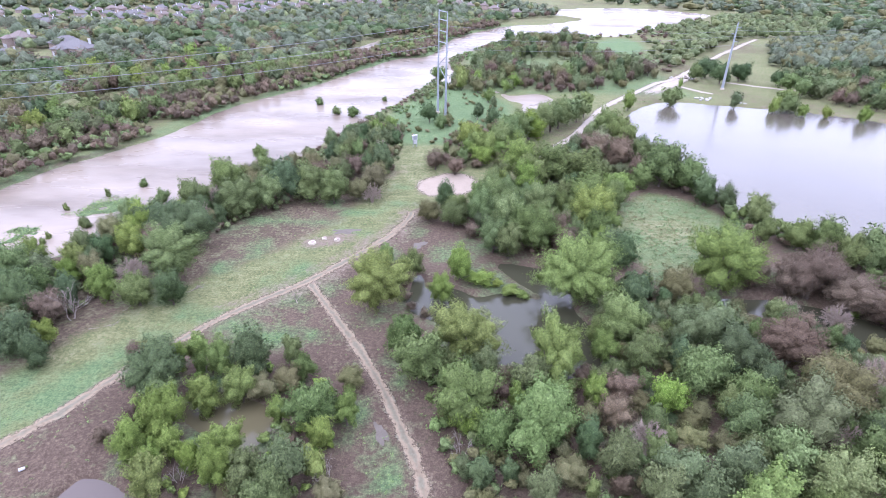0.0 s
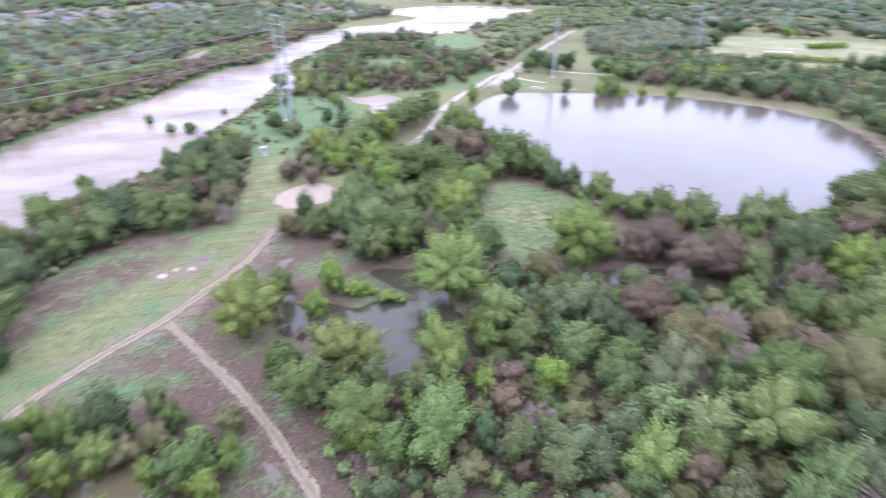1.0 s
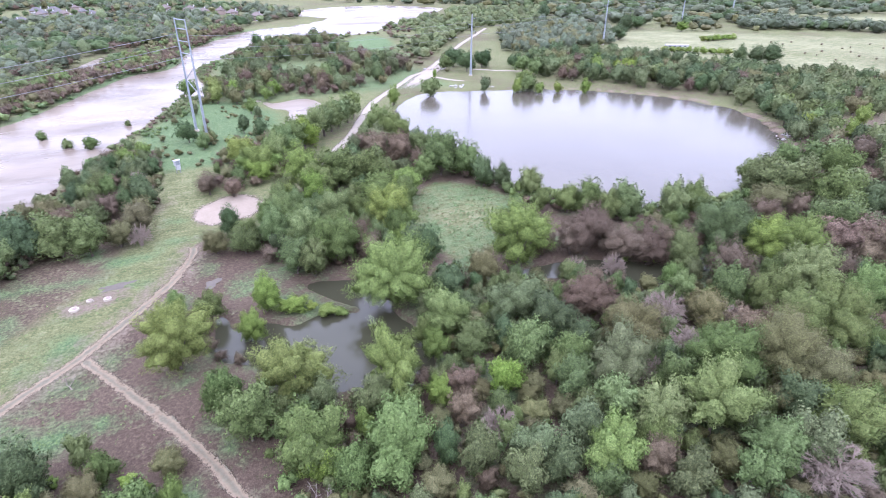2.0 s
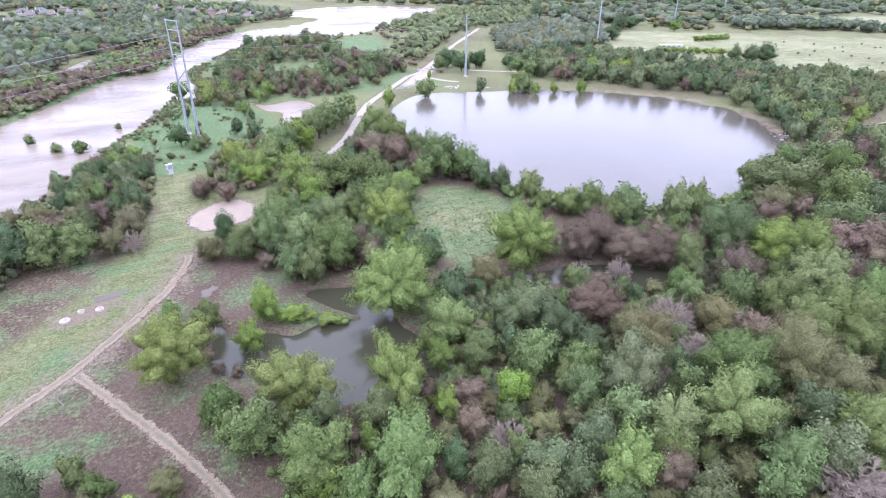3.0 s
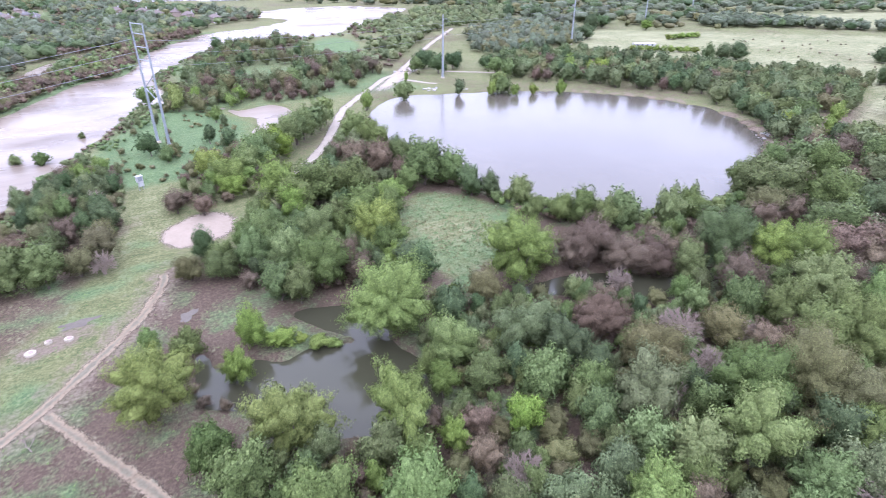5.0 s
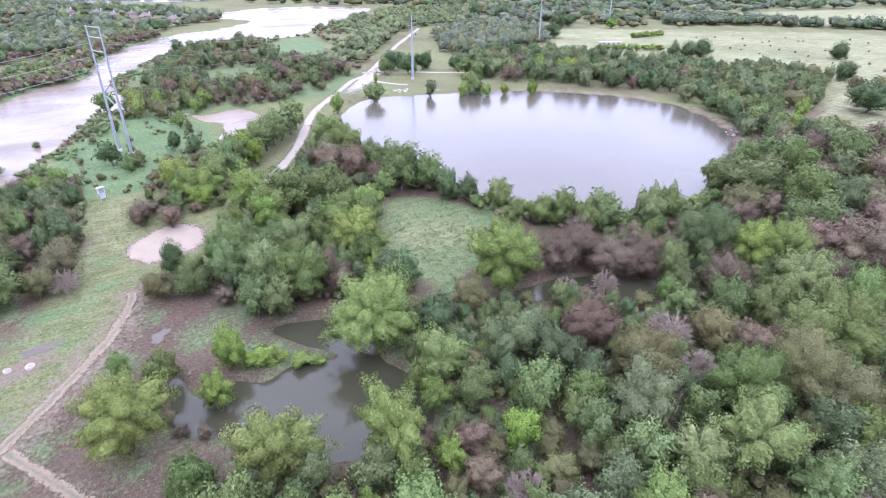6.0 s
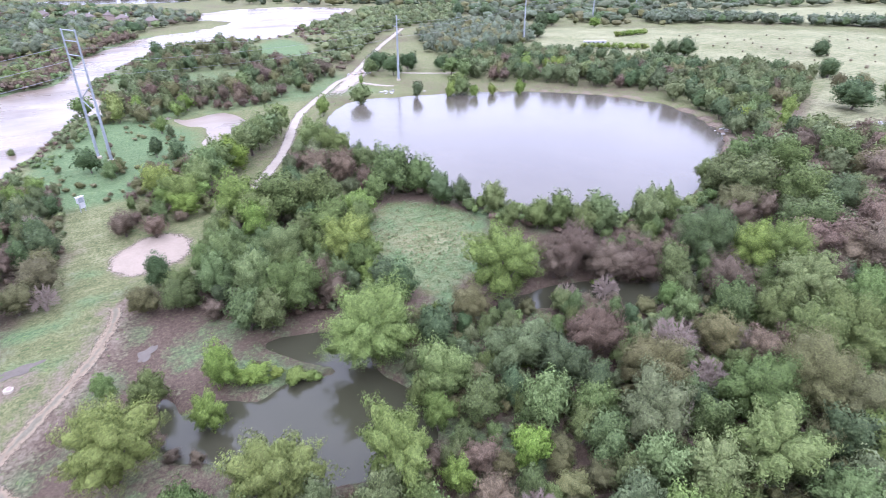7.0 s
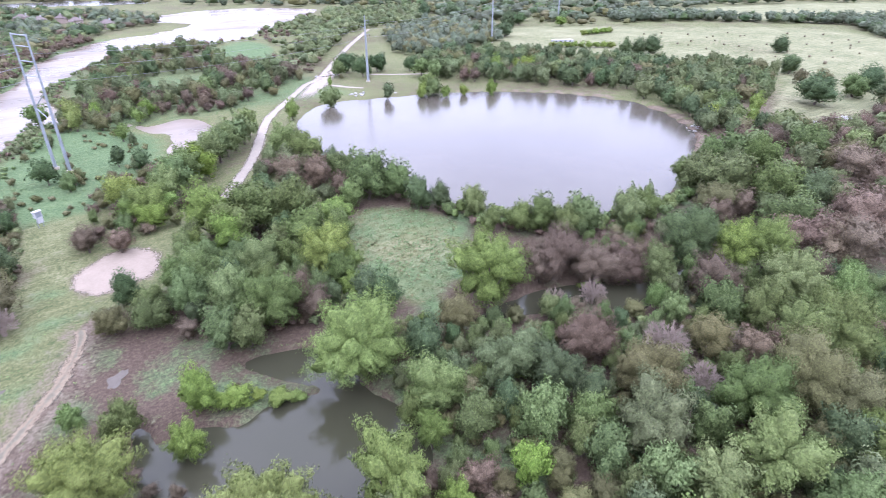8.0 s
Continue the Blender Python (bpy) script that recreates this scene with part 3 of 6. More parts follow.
field = np.maximum(field, 0.25 * soft(to_track, 3, 8) * west)
lush = (0.72 + 0.50 * waves(X, Y, 10, 27)) * soft(flats, -4, 4) + 0.62 * soft(depth(X, Y, MEADOW_LINE), -3, 3) * waves(X, Y, 7, 8)
lush = np.maximum(lush, (0.25 + 0.5 * waves(X, Y, 14, 43)) * soft(X - 4, 0, 8) * soft(95 - X, 0, 14) * soft(Y - 190, 0, 12) * soft(330 - Y, 0, 20))
for bar in BARS:
    lush = np.maximum(lush, soft(depth(X, Y, bar), -1, 0.5) * (0.6 + 0.5 * waves(X, Y, 2.6, 33)))
to_bank = away(X, Y, smooth(RIVER_LEFT[2:18]))
lush = np.maximum(lush, (0.20 + 0.6 * waves(X, Y, 9, 41)) * soft(9 - to_bank, 0, 6) * soft(Y - 80, 0, 20))
lush = np.maximum(lush, 0.9 * waves(X, Y, 4.2, 9) ** 2 * near_mud)
lush = np.maximum(lush, west * 0.72 * soft(9 - to_track, 0, 6) * soft(72 - Y, 0, 25) * (0.5 + waves(X, Y, 6, 15)))
paint = ground_mesh.color_attributes.new("cover", "FLOAT_COLOR", "POINT")
paint.data.foreach_set("color", np.stack([np.clip(field, 0, 1), np.clip(mud, 0, 1), np.clip(sand, 0, 1), np.ones_like(mud)], 1).astype(np.float32).ravel())
ground_mesh.attributes.new("lush", "FLOAT", "POINT").data.foreach_set("value", np.clip(lush, 0, 1).astype(np.float32))
tagged(put("ground", ground_mesh, GROUND), "flat floodplain of weedy grass and brown mud", "ground", kind="structure")


from mathutils.geometry import tessellate_polygon


def sheet(name, outline, z, material, label, category="water"):
    pts = [Vector((p[0], p[1], 0)) for p in outline]
    tris = tessellate_polygon([pts])
    me = quick_mesh(name, [(p.x, p.y, z) for p in pts], [tuple(t) for t in tris])
    if sum(poly.normal.z for poly in me.polygons) < 0:
        me.flip_normals()
    return tagged(put(name, me, material), label, category, kind="structure")


def hull(poly):
    """The convex outline round the points."""
    pts = sorted((float(a), float(b)) for a, b in poly)
    rim = []
    for run in (pts, pts[::-1]):
        side = []
        for p in run:
            while len(side) > 1 and (side[-1][0] - side[-2][0]) * (p[1] - side[-2][1]) <= (side[-1][1] - side[-2][1]) * (p[0] - side[-2][0]):
                side.pop()
            side.append(p)
        rim += side[:-1]
    return np.array(rim)


for k, (poly, material, label) in WATERS.items():
    sheet("water_" + k, grown(poly if k == "river" else hull(poly), 2.2), -0.3, material, label)


def ribbon(name, line, width, lift, material, label, seed, category="road"):
    """A track on the ground with ragged edges and two worn ruts."""
    rng = np.random.default_rng(seed)
    seg = np.linalg.norm(np.diff(line, axis=0), axis=1)
    s = np.concatenate([[0], np.cumsum(seg)])
    t = np.arange(0, s[-1], 0.7)
    c = np.stack([np.interp(t, s, line[:, 0]), np.interp(t, s, line[:, 1])], 1)
    d = np.gradient(c, axis=0)
    d /= np.linalg.norm(d, axis=1)[:, None]
    nrm = np.stack([-d[:, 1], d[:, 0]], 1)
    across = np.linspace(-1, 1, 9)
    half = width / 2 * (1 + 0.05 * (rng.random((len(t), 2)) - 0.5) + 0.25 * (np.stack([waves(t, t * 0, 6, seed), waves(t, t * 0, 5, seed + 1)], 1) - 0.5))
    verts, acr = [], []
    for i in range(len(t)):
        for a in across:
            p = c[i] + nrm[i] * a * half[i][0 if a < 0 else 1]
            verts.append((p[0], p[1]))
            acr.append(a)
    v = np.array(verts)
    a = np.array(acr)
    z = land(v[:, 0], v[:, 1]) + lift - 0.05 * np.exp(-((np.abs(a) - 0.5) / 0.18) ** 2) - 0.07 * (np.abs(a) > 0.98)
    q = (np.arange(len(t) - 1)[:, None] * 9 + np.arange(8)[None]).ravel()
    me = quick_mesh(name, np.column_stack([v, z]), np.stack([q + 9, q + 10, q + 1, q], 1))
    me.attributes.new("across", "FLOAT", "POINT").data.foreach_set("value", a.astype(np.float32))
    me.shade_smooth()
    if sum(p.normal.z for p in me.polygons) < 0:
        me.flip_normals()
    return tagged(put(name, me, material), label, category, kind="structure")


ribbon("road_track", TRACK_LINE, 2.15, 0.07, DIRT, "rutted pale dirt track through mown grass", 11)
ribbon("road_branch", BRANCH_LINE, 1.95, 0.075, DIRT, "rutted dirt track across bare mud", 12)
ribbon("road_gravel", ROAD_LINE, 3.5, 0.09, GRAVEL, "pale gravel road along the lake", 13)
ribbon("road_spur", smooth(ROAD_SPUR), 3.0, 0.1, GRAVEL, "short gravel spur to the lake shore", 14)
ribbon("road_side", smooth(SIDE_ROAD), 3.2, 0.1, GRAVEL, "pale gravel side road behind the pole", 15)


def pad(name, outline, material, label, lift=0.08):
    """A turning place: rings from the middle to a ragged rim."""
    line = smooth(outline, True, 8)
    mid = line.mean(0)
    rings = 7
    verts, acr = [], []
    for r in range(rings + 1):
        for i, p in enumerate(line):
            k = r / rings * (1 + (0.03 * math.sin(i * 0.9) + 0.02 * math.sin(i * 2.3 + 1) if r == rings else 0))
            q = mid + (p - mid) * k * 1.13
            verts.append((q[0], q[1]))
            acr.append(r / rings)
    v = np.array(verts)
    a = np.array(acr)
    z = land(v[:, 0], v[:, 1]) + lift - 0.1 * (a > 0.99)
    n = len(line)
    faces = [(r * n + i, r * n + (i + 1) % n, (r + 1) * n + (i + 1) % n, (r + 1) * n + i) for r in range(rings) for i in range(n)]
    me = quick_mesh(name, np.column_stack([v, z]), faces)
    me.attributes.new("across", "FLOAT", "POINT").data.foreach_set("value", a.astype(np.float32))
    if sum(p.normal.z for p in me.polygons) < 0:
        me.flip_normals()
    tagged(put(name, me, material), label, "pavement", kind="structure")


pad("pavement_sand", PAD, SAND, "round pale sandy turning place")
pad("pavement_gravel", JUNCTION, GRAVEL, "wide pale gravel junction of the lake road", 0.05)


# ---- trees ----
# per kind: tufts, their depth, small tufts, their depth, crown base, squareness, leaf length, leaf width, droop, label, name
KINDS = {
    "willow": (24, 0.42, 130, 0.15, 0.06, 2.2, 1.0, 0.48, 0.9, "yellow-green willow with rounded drooping leaf masses", "willow_tree"),
    "elm": (17, 0.34, 110, 0.17, 0.05, 2.2, 1.0, 0.72, 0.3, "mid-green broadleaf elm with a dense uneven crown", "elm_tree"),
    "dark": (18, 0.32, 120, 0.15, 0.03, 2.2, 1.0, 0.66, 0.3, "dark green dense bushy hackberry tree", "hackberry_tree"),
    "bright": (18, 0.36, 90, 0.18, 0.06, 2.1, 1.05, 0.78, 0.2, "lime-green young ash tree with fresh leaves", "ash_tree"),
    "cotton": (20, 0.42, 100, 0.20, 0.14, 2.0, 1.1, 0.80, -0.5, "pale green cottonwood with an open leafy crown", "cottonwood_tree"),
    "olive": (24, 0.30, 150, 0.14, 0.06, 2.4, 0.95, 0.45, 0.2, "olive-brown flat-topped mesquite tree", "mesquite_tree"),
    "cedar": (17, 0.34, 110, 0.16, 0.04, 2.2, 1.0, 0.70, 0.3, "grey-green cedar elm with a dense rounded crown", "cedar_elm_tree"),
    "brown": (22, 0.34, 150, 0.16, 0.05, 2.2, 0.9, 0.38, 0.1, "rust-brown half-bare tree with withered leaves", "withered_tree"),
}
R0, H0 = 3.0, 7.2


def sphere_points(rng, n, jitter=0.5):
    """Evenly spread directions, shaken a little."""
    i = np.arange(n) + 0.5
    z = 1 - 2 * i / n
    a = 2.39996 * i + rng.uniform(0, 6.28)
    p = np.stack([np.sqrt(1 - z * z) * np.cos(a), np.sqrt(1 - z * z) * np.sin(a), z], 1) + rng.normal(scale=jitter / math.sqrt(n), size=(n, 3))
    return p / np.linalg.norm(p, axis=1)[:, None]


def crown_form(rng, kind, more=1.0):
    """A function from directions to places on an uneven crown of tufts within tufts, and the way that the foliage faces there."""
    n1, a1, n2, a2, base, square, *_ = KINDS[kind]
    levels = [(sphere_points(rng, 7, 1.0), 0.22), (sphere_points(rng, int(n1 * more)), a1), (sphere_points(rng, int(n2 * more)), a2)]
    swell = [rng.uniform(0.86, 1.11, len(p)) for p, _ in levels]
    stretch = rng.uniform(0.84, 1.18)
    lo = base * H0
    mid = lo + (H0 - lo) * rng.uniform(0.40, 0.50)

    def form(d):
        r, face = np.ones(len(d)), d * 0.80
        for (p, depth_), size in zip(levels, swell):
            c = d @ p.T
            k = c.argmax(1)
            ang = np.arccos(np.clip(c[np.arange(len(d)), k], -1, 1)) * math.sqrt(len(p)) / 2
            r *= (1 - depth_ * np.clip(ang, 0, 1.6) ** 2) * (1 + (size[k] - 1) * min(1.0, 4 * depth_))
            face = face + (d - p[k]) * math.sqrt(len(p)) * depth_ * 1.25
        flat = np.hypot(d[:, 0], d[:, 1])
        r *= 1.24 * (flat ** square + np.abs(d[:, 2]) ** square) ** (-1 / square)
        up = np.where(d[:, 2] > 0, H0 - mid, mid - lo * 0.6)
        p = np.stack([d[:, 0] * R0 * r * stretch, d[:, 1] * R0 * r / stretch, mid + d[:, 2] * up * r], 1)
        p[:, 2] = np.maximum(p[:, 2], 0.05)
        return p, face / (np.linalg.norm(face, axis=1)[:, None] + 1e-9)

    limbs = levels[1][0][levels[1][0][:, 2] > -0.3]
    return form, form(limbs)[0] * (0.7, 0.7, 0.85)


def ball(level):
    b = bmesh.new()
    bmesh.ops.create_icosphere(b, subdivisions=level, radius=1)
    b.verts.index_update()
    out = np.array([v.co[:] for v in b.verts]), np.array([[v.index for v in f.verts] for f in b.faces], np.int32)
    b.free()
    return out


BALLS = {k: ball(k) for k in (2, 3, 4)}


def leaf_cards(rng, form, count, length, width, droop, core=0.86, level=3, loose=0.6):
    """Leaf sprays all over the crown, with a few that stand out, over an inner mass of foliage."""
    d = rng.normal(size=(count, 3))
    d[:, 2] = d[:, 2] * 0.95 + 0.2
    d /= np.linalg.norm(d, axis=1)[:, None]
    p, face = form(d)
    mid = np.array((0, 0, H0 * 0.45))
    u = rng.random(count)
    shell = np.where(u < 0.74, rng.uniform(0.92, 1.03, count), np.where(u < 0.92, rng.uniform(1.02, 1.14, count), rng.uniform(0.80, 0.94, count)))
    p = mid + (p - mid) * shell[:, None]
    nrm = face + rng.normal(scale=loose, size=d.shape)
    nrm /= np.linalg.norm(nrm, axis=1)[:, None]
    ax = np.cross(nrm, rng.normal(size=d.shape))
    ax[:, 2] -= droop * np.linalg.norm(ax, axis=1)
    ax -= nrm * np.sum(ax * nrm, 1)[:, None]
    ax /= np.linalg.norm(ax, axis=1)[:, None] + 1e-9
    sd = np.cross(nrm, ax)
    L = length * rng.uniform(0.6, 1.35, count)[:, None] / 2
    W = width * rng.uniform(0.7, 1.3, count)[:, None] / 2
    v = np.stack([p + sd * W - ax * L, p + ax * L + sd * W * rng.normal(scale=0.5, size=L.shape), p - sd * W - ax * L * 0.7], 1).reshape(-1, 3)
    v[:, 2] = np.maximum(v[:, 2], 0.05)
    f = np.arange(len(v), dtype=np.int32).reshape(-1, 3)
    turned = np.where(np.sum(np.cross(v[1::3] - v[0::3], v[2::3] - v[0::3]) * face, 1) < 0)[0]
    f[turned] = f[turned][:, ::-1]
    shade = np.repeat(face * 0.75 + nrm * 0.4, 3, 0)
    if core:
        bv, bf = BALLS[level]
        q, q_face = form(bv)
        q = mid + (q - mid) * core * rng.uniform(0.94, 1.05, len(bv))[:, None]
        q[:, 2] = np.maximum(q[:, 2], 0.05)
        f = np.concatenate([f, bf + len(v)])
        v = np.concatenate([v, q])
        shade = np.concatenate([shade, q_face])
    return v, f, shade / np.linalg.norm(shade, axis=1)[:, None]


def trunk_mesh(rng, centres, base, stems=1, sides=5):
    pieces = []
    for s in range(stems):
        lean = rng.normal(scale=0.25, size=2)
        fork = np.array((lean[0], lean[1], base * H0 + 0.5))
        pieces.append(tube([(lean[0] * 0.2, lean[1] * 0.2, -0.6), (lean[0] * 0.4, lean[1] * 0.4, 0.3), fork * 0.6 + (0, 0, 0.1), fork], [0.27, 0.19, 0.16, 0.14], sides + 1))
        for c in centres[s::stems]:
            m = (fork + c) / 2 + rng.normal(scale=0.2, size=3) + (0, 0, -0.15)
            pieces.append(tube([fork, m, c + (0, 0, 0.2)], [0.10, 0.06, 0.02], sides - 1))
    v, f = join(pieces)
    return quick_mesh("trunk", v, f)


def twig_spray(rng, start, way, length, radius, level, pieces, spread=0.75):
    mid = start + way * length * 0.5 + rng.normal(scale=0.05 * length, size=3)
    end = start + way * length + rng.normal(scale=0.08 * length, size=3)
    pieces.append(tube([start, mid, end], [radius, radius * 0.75, radius * 0.45], 5 if level > 2 else 3))
    if level:
        for k in range(4 if level > 1 else 5):
            w = way + rng.normal(scale=spread, size=3)
            w[2] += 0.18
            w /= np.linalg.norm(w)
            twig_spray(rng, end if k < 2 else mid + (end - mid) * rng.random(), w, length * rng.uniform(0.5, 0.75), radius * 0.55, level - 1, pieces, spread)


def bare_mesh(rng, height=5.0, stems=5, radius=0.10, levels=3, spread=0.7, tilt=0.5):
    pieces = []
    for s in range(stems):
        a = 2 * math.pi * s / stems + rng.uniform(-0.4, 0.4)
        way = np.array((tilt * math.cos(a), tilt * math.sin(a), 1.0))
        way /= np.linalg.norm(way)
        twig_spray(rng, np.array((0.1 * math.cos(a), 0.1 * math.sin(a), -0.4)), way, height * 0.42, radius, levels, pieces, spread)
    v, f = join(pieces)
    return quick_mesh("trunk", v, f)


PROTO = {}


# crown size: number of leaf sprays, their length, how finely the crown is tufted, detail of the inner mass, limbs, sides of a limb
SIZES = {"small": (1900, 0.42, 0.55, 3, 5, 4), "middle": (4200, 0.30, 0.8, 3, 9, 4), "large": (10000, 0.20, 1.1, 4, 14, 6), "giant": (19000, 0.14, 1.4, 4, 18, 6), "mid_far": (2500, 0.35, 0.8, 3, 5, 4), "far": (520, 0.80, 0.6, 2, 4, 4)}


def tree_proto(kind, size, variant):
    """Meshes of one tree of a kind, built once."""
    key = (kind, size, variant)
    if key not in PROTO:
        rng = np.random.default_rng(100 + list(KINDS).index(kind) * 40 + variant * 5 + list(SIZES).index(size))
        base, length, width, droop = KINDS[kind][4], *KINDS[kind][6:9]
        count, grow, more, level, limbs, sides = SIZES[size]
        form, tips = crown_form(rng, kind, more)
        if kind in ("brown", "olive"):
            count = int(count * 1.25)
        elif kind == "willow":
            count = int(count * 1.5)
        v, f, shade = leaf_cards(rng, form, count, length * grow, width * grow, droop, 0.76 if kind == "brown" else 0.84, level)
        crown = quick_mesh("crown", v, f)
        crown.normals_split_custom_set_from_vertices(shade.tolist())
        crown.materials.append(LEAF[kind])
        trunk = trunk_mesh(rng, tips[:limbs], base, 1 if kind in ("elm", "dark") else 2, sides)
        trunk.materials.append(BARK)
        PROTO[key] = (trunk, crown)
    return PROTO[key]


PLACED = []
RNG = np.random.default_rng(5)
GROUPS = {"willow": "willows on the wet ground", "elm": "elms of the bottomland", "dark": "hackberries", "bright": "young ash trees", "cotton": "cottonwoods", "olive": "mesquites", "cedar": "cedar elms", "brown": "withered trees"}


def plant(kind, x, y, r, h=None, label=""):
    """One tree: an empty at its foot with a trunk and a crown."""
    if h is None:
        h = min(2.4 + 1.55 * r, 1.2 + 2.0 * r, 10.0) * RNG.uniform(0.93, 1.07)
        if kind in ("olive", "brown"):
            h *= 0.88 if r > 1.8 else 0.66
        elif kind == "willow":
            h *= 1.08
    if kind == "bright" and r < 1.3 and not label:
        h = 1.3 * r + 0.6
    fine = math.hypot(x, y - 15) < 88
    size = ("middle" if r > 3.6 else "mid_far" if math.hypot(x, y - 15) < 138 else "far") if not fine else "small" if r < 1.6 else "middle" if r < 2.9 else "large" if r < 3.9 else "giant"
    trunk, crown = tree_proto(kind, size, int(RNG.integers(4)))
    name = KINDS[kind][10] if r > 2.0 else "young_" + KINDS[kind][10]
    ob = new(name)
    ob.empty_display_size = 0.3
    ob.matrix_basis = pose(x, y, ground_at(x, y), 0, 0, RNG.uniform(0, 360)) @ Matrix.Diagonal((r / R0, r / R0, h / H0, 1))
    put("trunk", trunk, None, ob)
    put("crown", crown, None, ob)
    tagged(ob, label or KINDS[kind][9], "tree", GROUPS[kind])
    PLACED.append((x, y, r))
    return ob


def grove(kind, places):
    for x, y, r in places:
        plant(kind, x, y, r)


def twig_dome(rng, r=2.6, h=4.6, limbs=95, twigs=70):
    """Stems that fork into limbs, each ending in a fan of fine bare twigs, in a rounded dome."""
    pieces, roots, ways = [], [], []
    stems = 9
    for i in range(stems):
        a = 2 * math.pi * i / stems + rng.uniform(-0.3, 0.3)
        k = rng.uniform(0.15, 0.45)
        fork = np.array((r * k * math.cos(a), r * k * math.sin(a), h * rng.uniform(0.30, 0.45)))
        pieces.append(tube([(0.15 * math.cos(a), 0.15 * math.sin(a), -0.4), fork * (0.5, 0.5, 0.55), fork], [0.11, 0.08, 0.05], 4))
        for _ in range(limbs // stems):
            d = np.array((math.cos(a), math.sin(a), 0.0)) * 0.35 + rng.normal(size=3) * (0.8, 0.8, 0.5) + (0, 0, 0.45)
            d /= np.linalg.norm(d)
            tip = np.array((d[0] * r, d[1] * r, h * 0.30 + abs(d[2]) * h * 0.66)) * rng.uniform(0.70, 0.92)
            bend = (fork + tip) / 2 + rng.normal(scale=0.12, size=3)
            pieces.append(tube([fork, bend, tip], [0.04, 0.028, 0.012], 3))
            for part_way, n in ((bend, twigs // 3), (tip, twigs - twigs // 3)):
                w = (tip - fork) / np.linalg.norm(tip - fork) + rng.normal(scale=0.42, size=(n, 3)) + (0, 0, 0.12)
                ways.append(w / np.linalg.norm(w, axis=1)[:, None])
                roots.append(part_way + (tip - bend) * rng.uniform(-0.5, 0.1, (n, 1)))
    v, f = join(pieces)
    tri = [(q[0], q[1], q[2]) for q in f] + [(q[0], q[2], q[3]) for q in f]
    root, way = np.concatenate(roots), np.concatenate(ways)
    side = np.cross(way, rng.normal(size=way.shape))
    side /= np.linalg.norm(side, axis=1)[:, None]
    length = rng.uniform(0.25, 0.8, len(root))[:, None]
    t = np.stack([root - side * 0.017, root + way * length, root + side * 0.017], 1).reshape(-1, 3)
    verts = np.concatenate([np.array(v), t])
    return quick_mesh("trunk", verts, np.concatenate([np.array(tri), np.arange(len(t)).reshape(-1, 3) + len(v)]))


BARE = [twig_dome(np.random.default_rng(40 + i)) for i in range(3)]
for me in BARE:
    me.materials.append(TWIG)


SAPLING = [bare_mesh(np.random.default_rng(140 + i), 3.2, 3, 0.045, 2, 0.5) for i in range(3)]
for me in SAPLING:
    me.materials.append(PALE_BARK)


def bare_tree(x, y, r, label="leafless grey-lilac tree of fine bare twigs"):
    ob = new("bare_tree")
    if r < 1.5:
        ob.matrix_basis = pose(x, y, ground_at(x, y), 0, 0, RNG.uniform(0, 360))
        put("trunk", SAPLING[int(RNG.integers(3))], None, ob)
        tagged(ob, "small dead tree of pale bare sticks", "tree", "leafless trees")
        PLACED.append((x, y, 0.3))
        return
    k = r / 2.6
    ob.matrix_basis = pose(x, y, ground_at(x, y), 0, 0, RNG.uniform(0, 360)) @ Matrix.Diagonal((k, k, 0.7 + 0.3 * k, 1))
    put("trunk", BARE[int(RNG.integers(3))], None, ob)
    tagged(ob, label, "tree", "leafless trees")
    PLACED.append((x, y, r))


grove("willow", ((-45.3, 65.9, 2.2), (-53, 72.8, 2), (-59.9, 74.4, 1.9), (-47.9, 78.5, 2.4), (-48.3, 83.1, 2.1), (25.6, 90.9, 3.7), (16.8, 105.5, 3.1), (15.9, 113.8, 4.2), (9.1, 127.2, 3.1),))
grove("willow", ((6.8, 136.3, 3),))
plant("willow", -8.3, 65.4, 3.9, 9.0)
# the row of tall bright trees beside the gravel road
for x, y, r in ((8.6, 123.4, 2.6), (7.1, 129.2, 2.8), (11.4, 128.6, 2.6), (13.2, 132.6, 3.2), (16.0, 137.0, 3.6), (18.6, 140.2, 3.7), (22.0, 143.2, 3.8), (25.2, 147.6, 3.9), (28.6, 151.4, 3.8), (31.4, 154.8, 3.8), (34.4, 158.4, 3.6), (37.8, 162.0, 3.4), (41.0, 167.0, 2.8)):
    plant("willow" if x < 9 else "bright" if x in (11.4, 22.0) else "cotton", x, y, r, 5.2 if x < 12 else 8.6)
for x, y, r in ((-2.1, 123.0, 2.0), (0.4, 124.6, 1.6), (7.4, 121.6, 1.5)):
    plant("brown", x, y, r, 1.5 * r, "low wine-red shrub beside the sand")
grove("elm", ((-4.9, 56.1, 1.6), (101.4, 64, 4.6), (-40.2, 64.9, 2.1), (-54.1, 65.7, 2.3),))
grove("elm", ((-59.6, 69.5, 2.7), (98.3, 71, 5.5), (136.8, 73.8, 4.4), (74.2, 75, 3.2), (79.5, 75.2, 2.8), (121.4, 76.1, 4), (65.8, 77.7, 3.1), (100.7, 77.9, 3.9), (62.7, 78.5, 2.6), (10.5, 80.2, 2.5), (101.4, 81.8, 2.6), (8.2, 82.1, 2.7), (61.6, 82.6, 2.7), (122.5, 82.8, 3.3), (14.7, 83.3, 3.6), (114.9, 83.8, 3.2), (58.6, 84.9, 2.3), (54.8, 87.8, 1.9),))
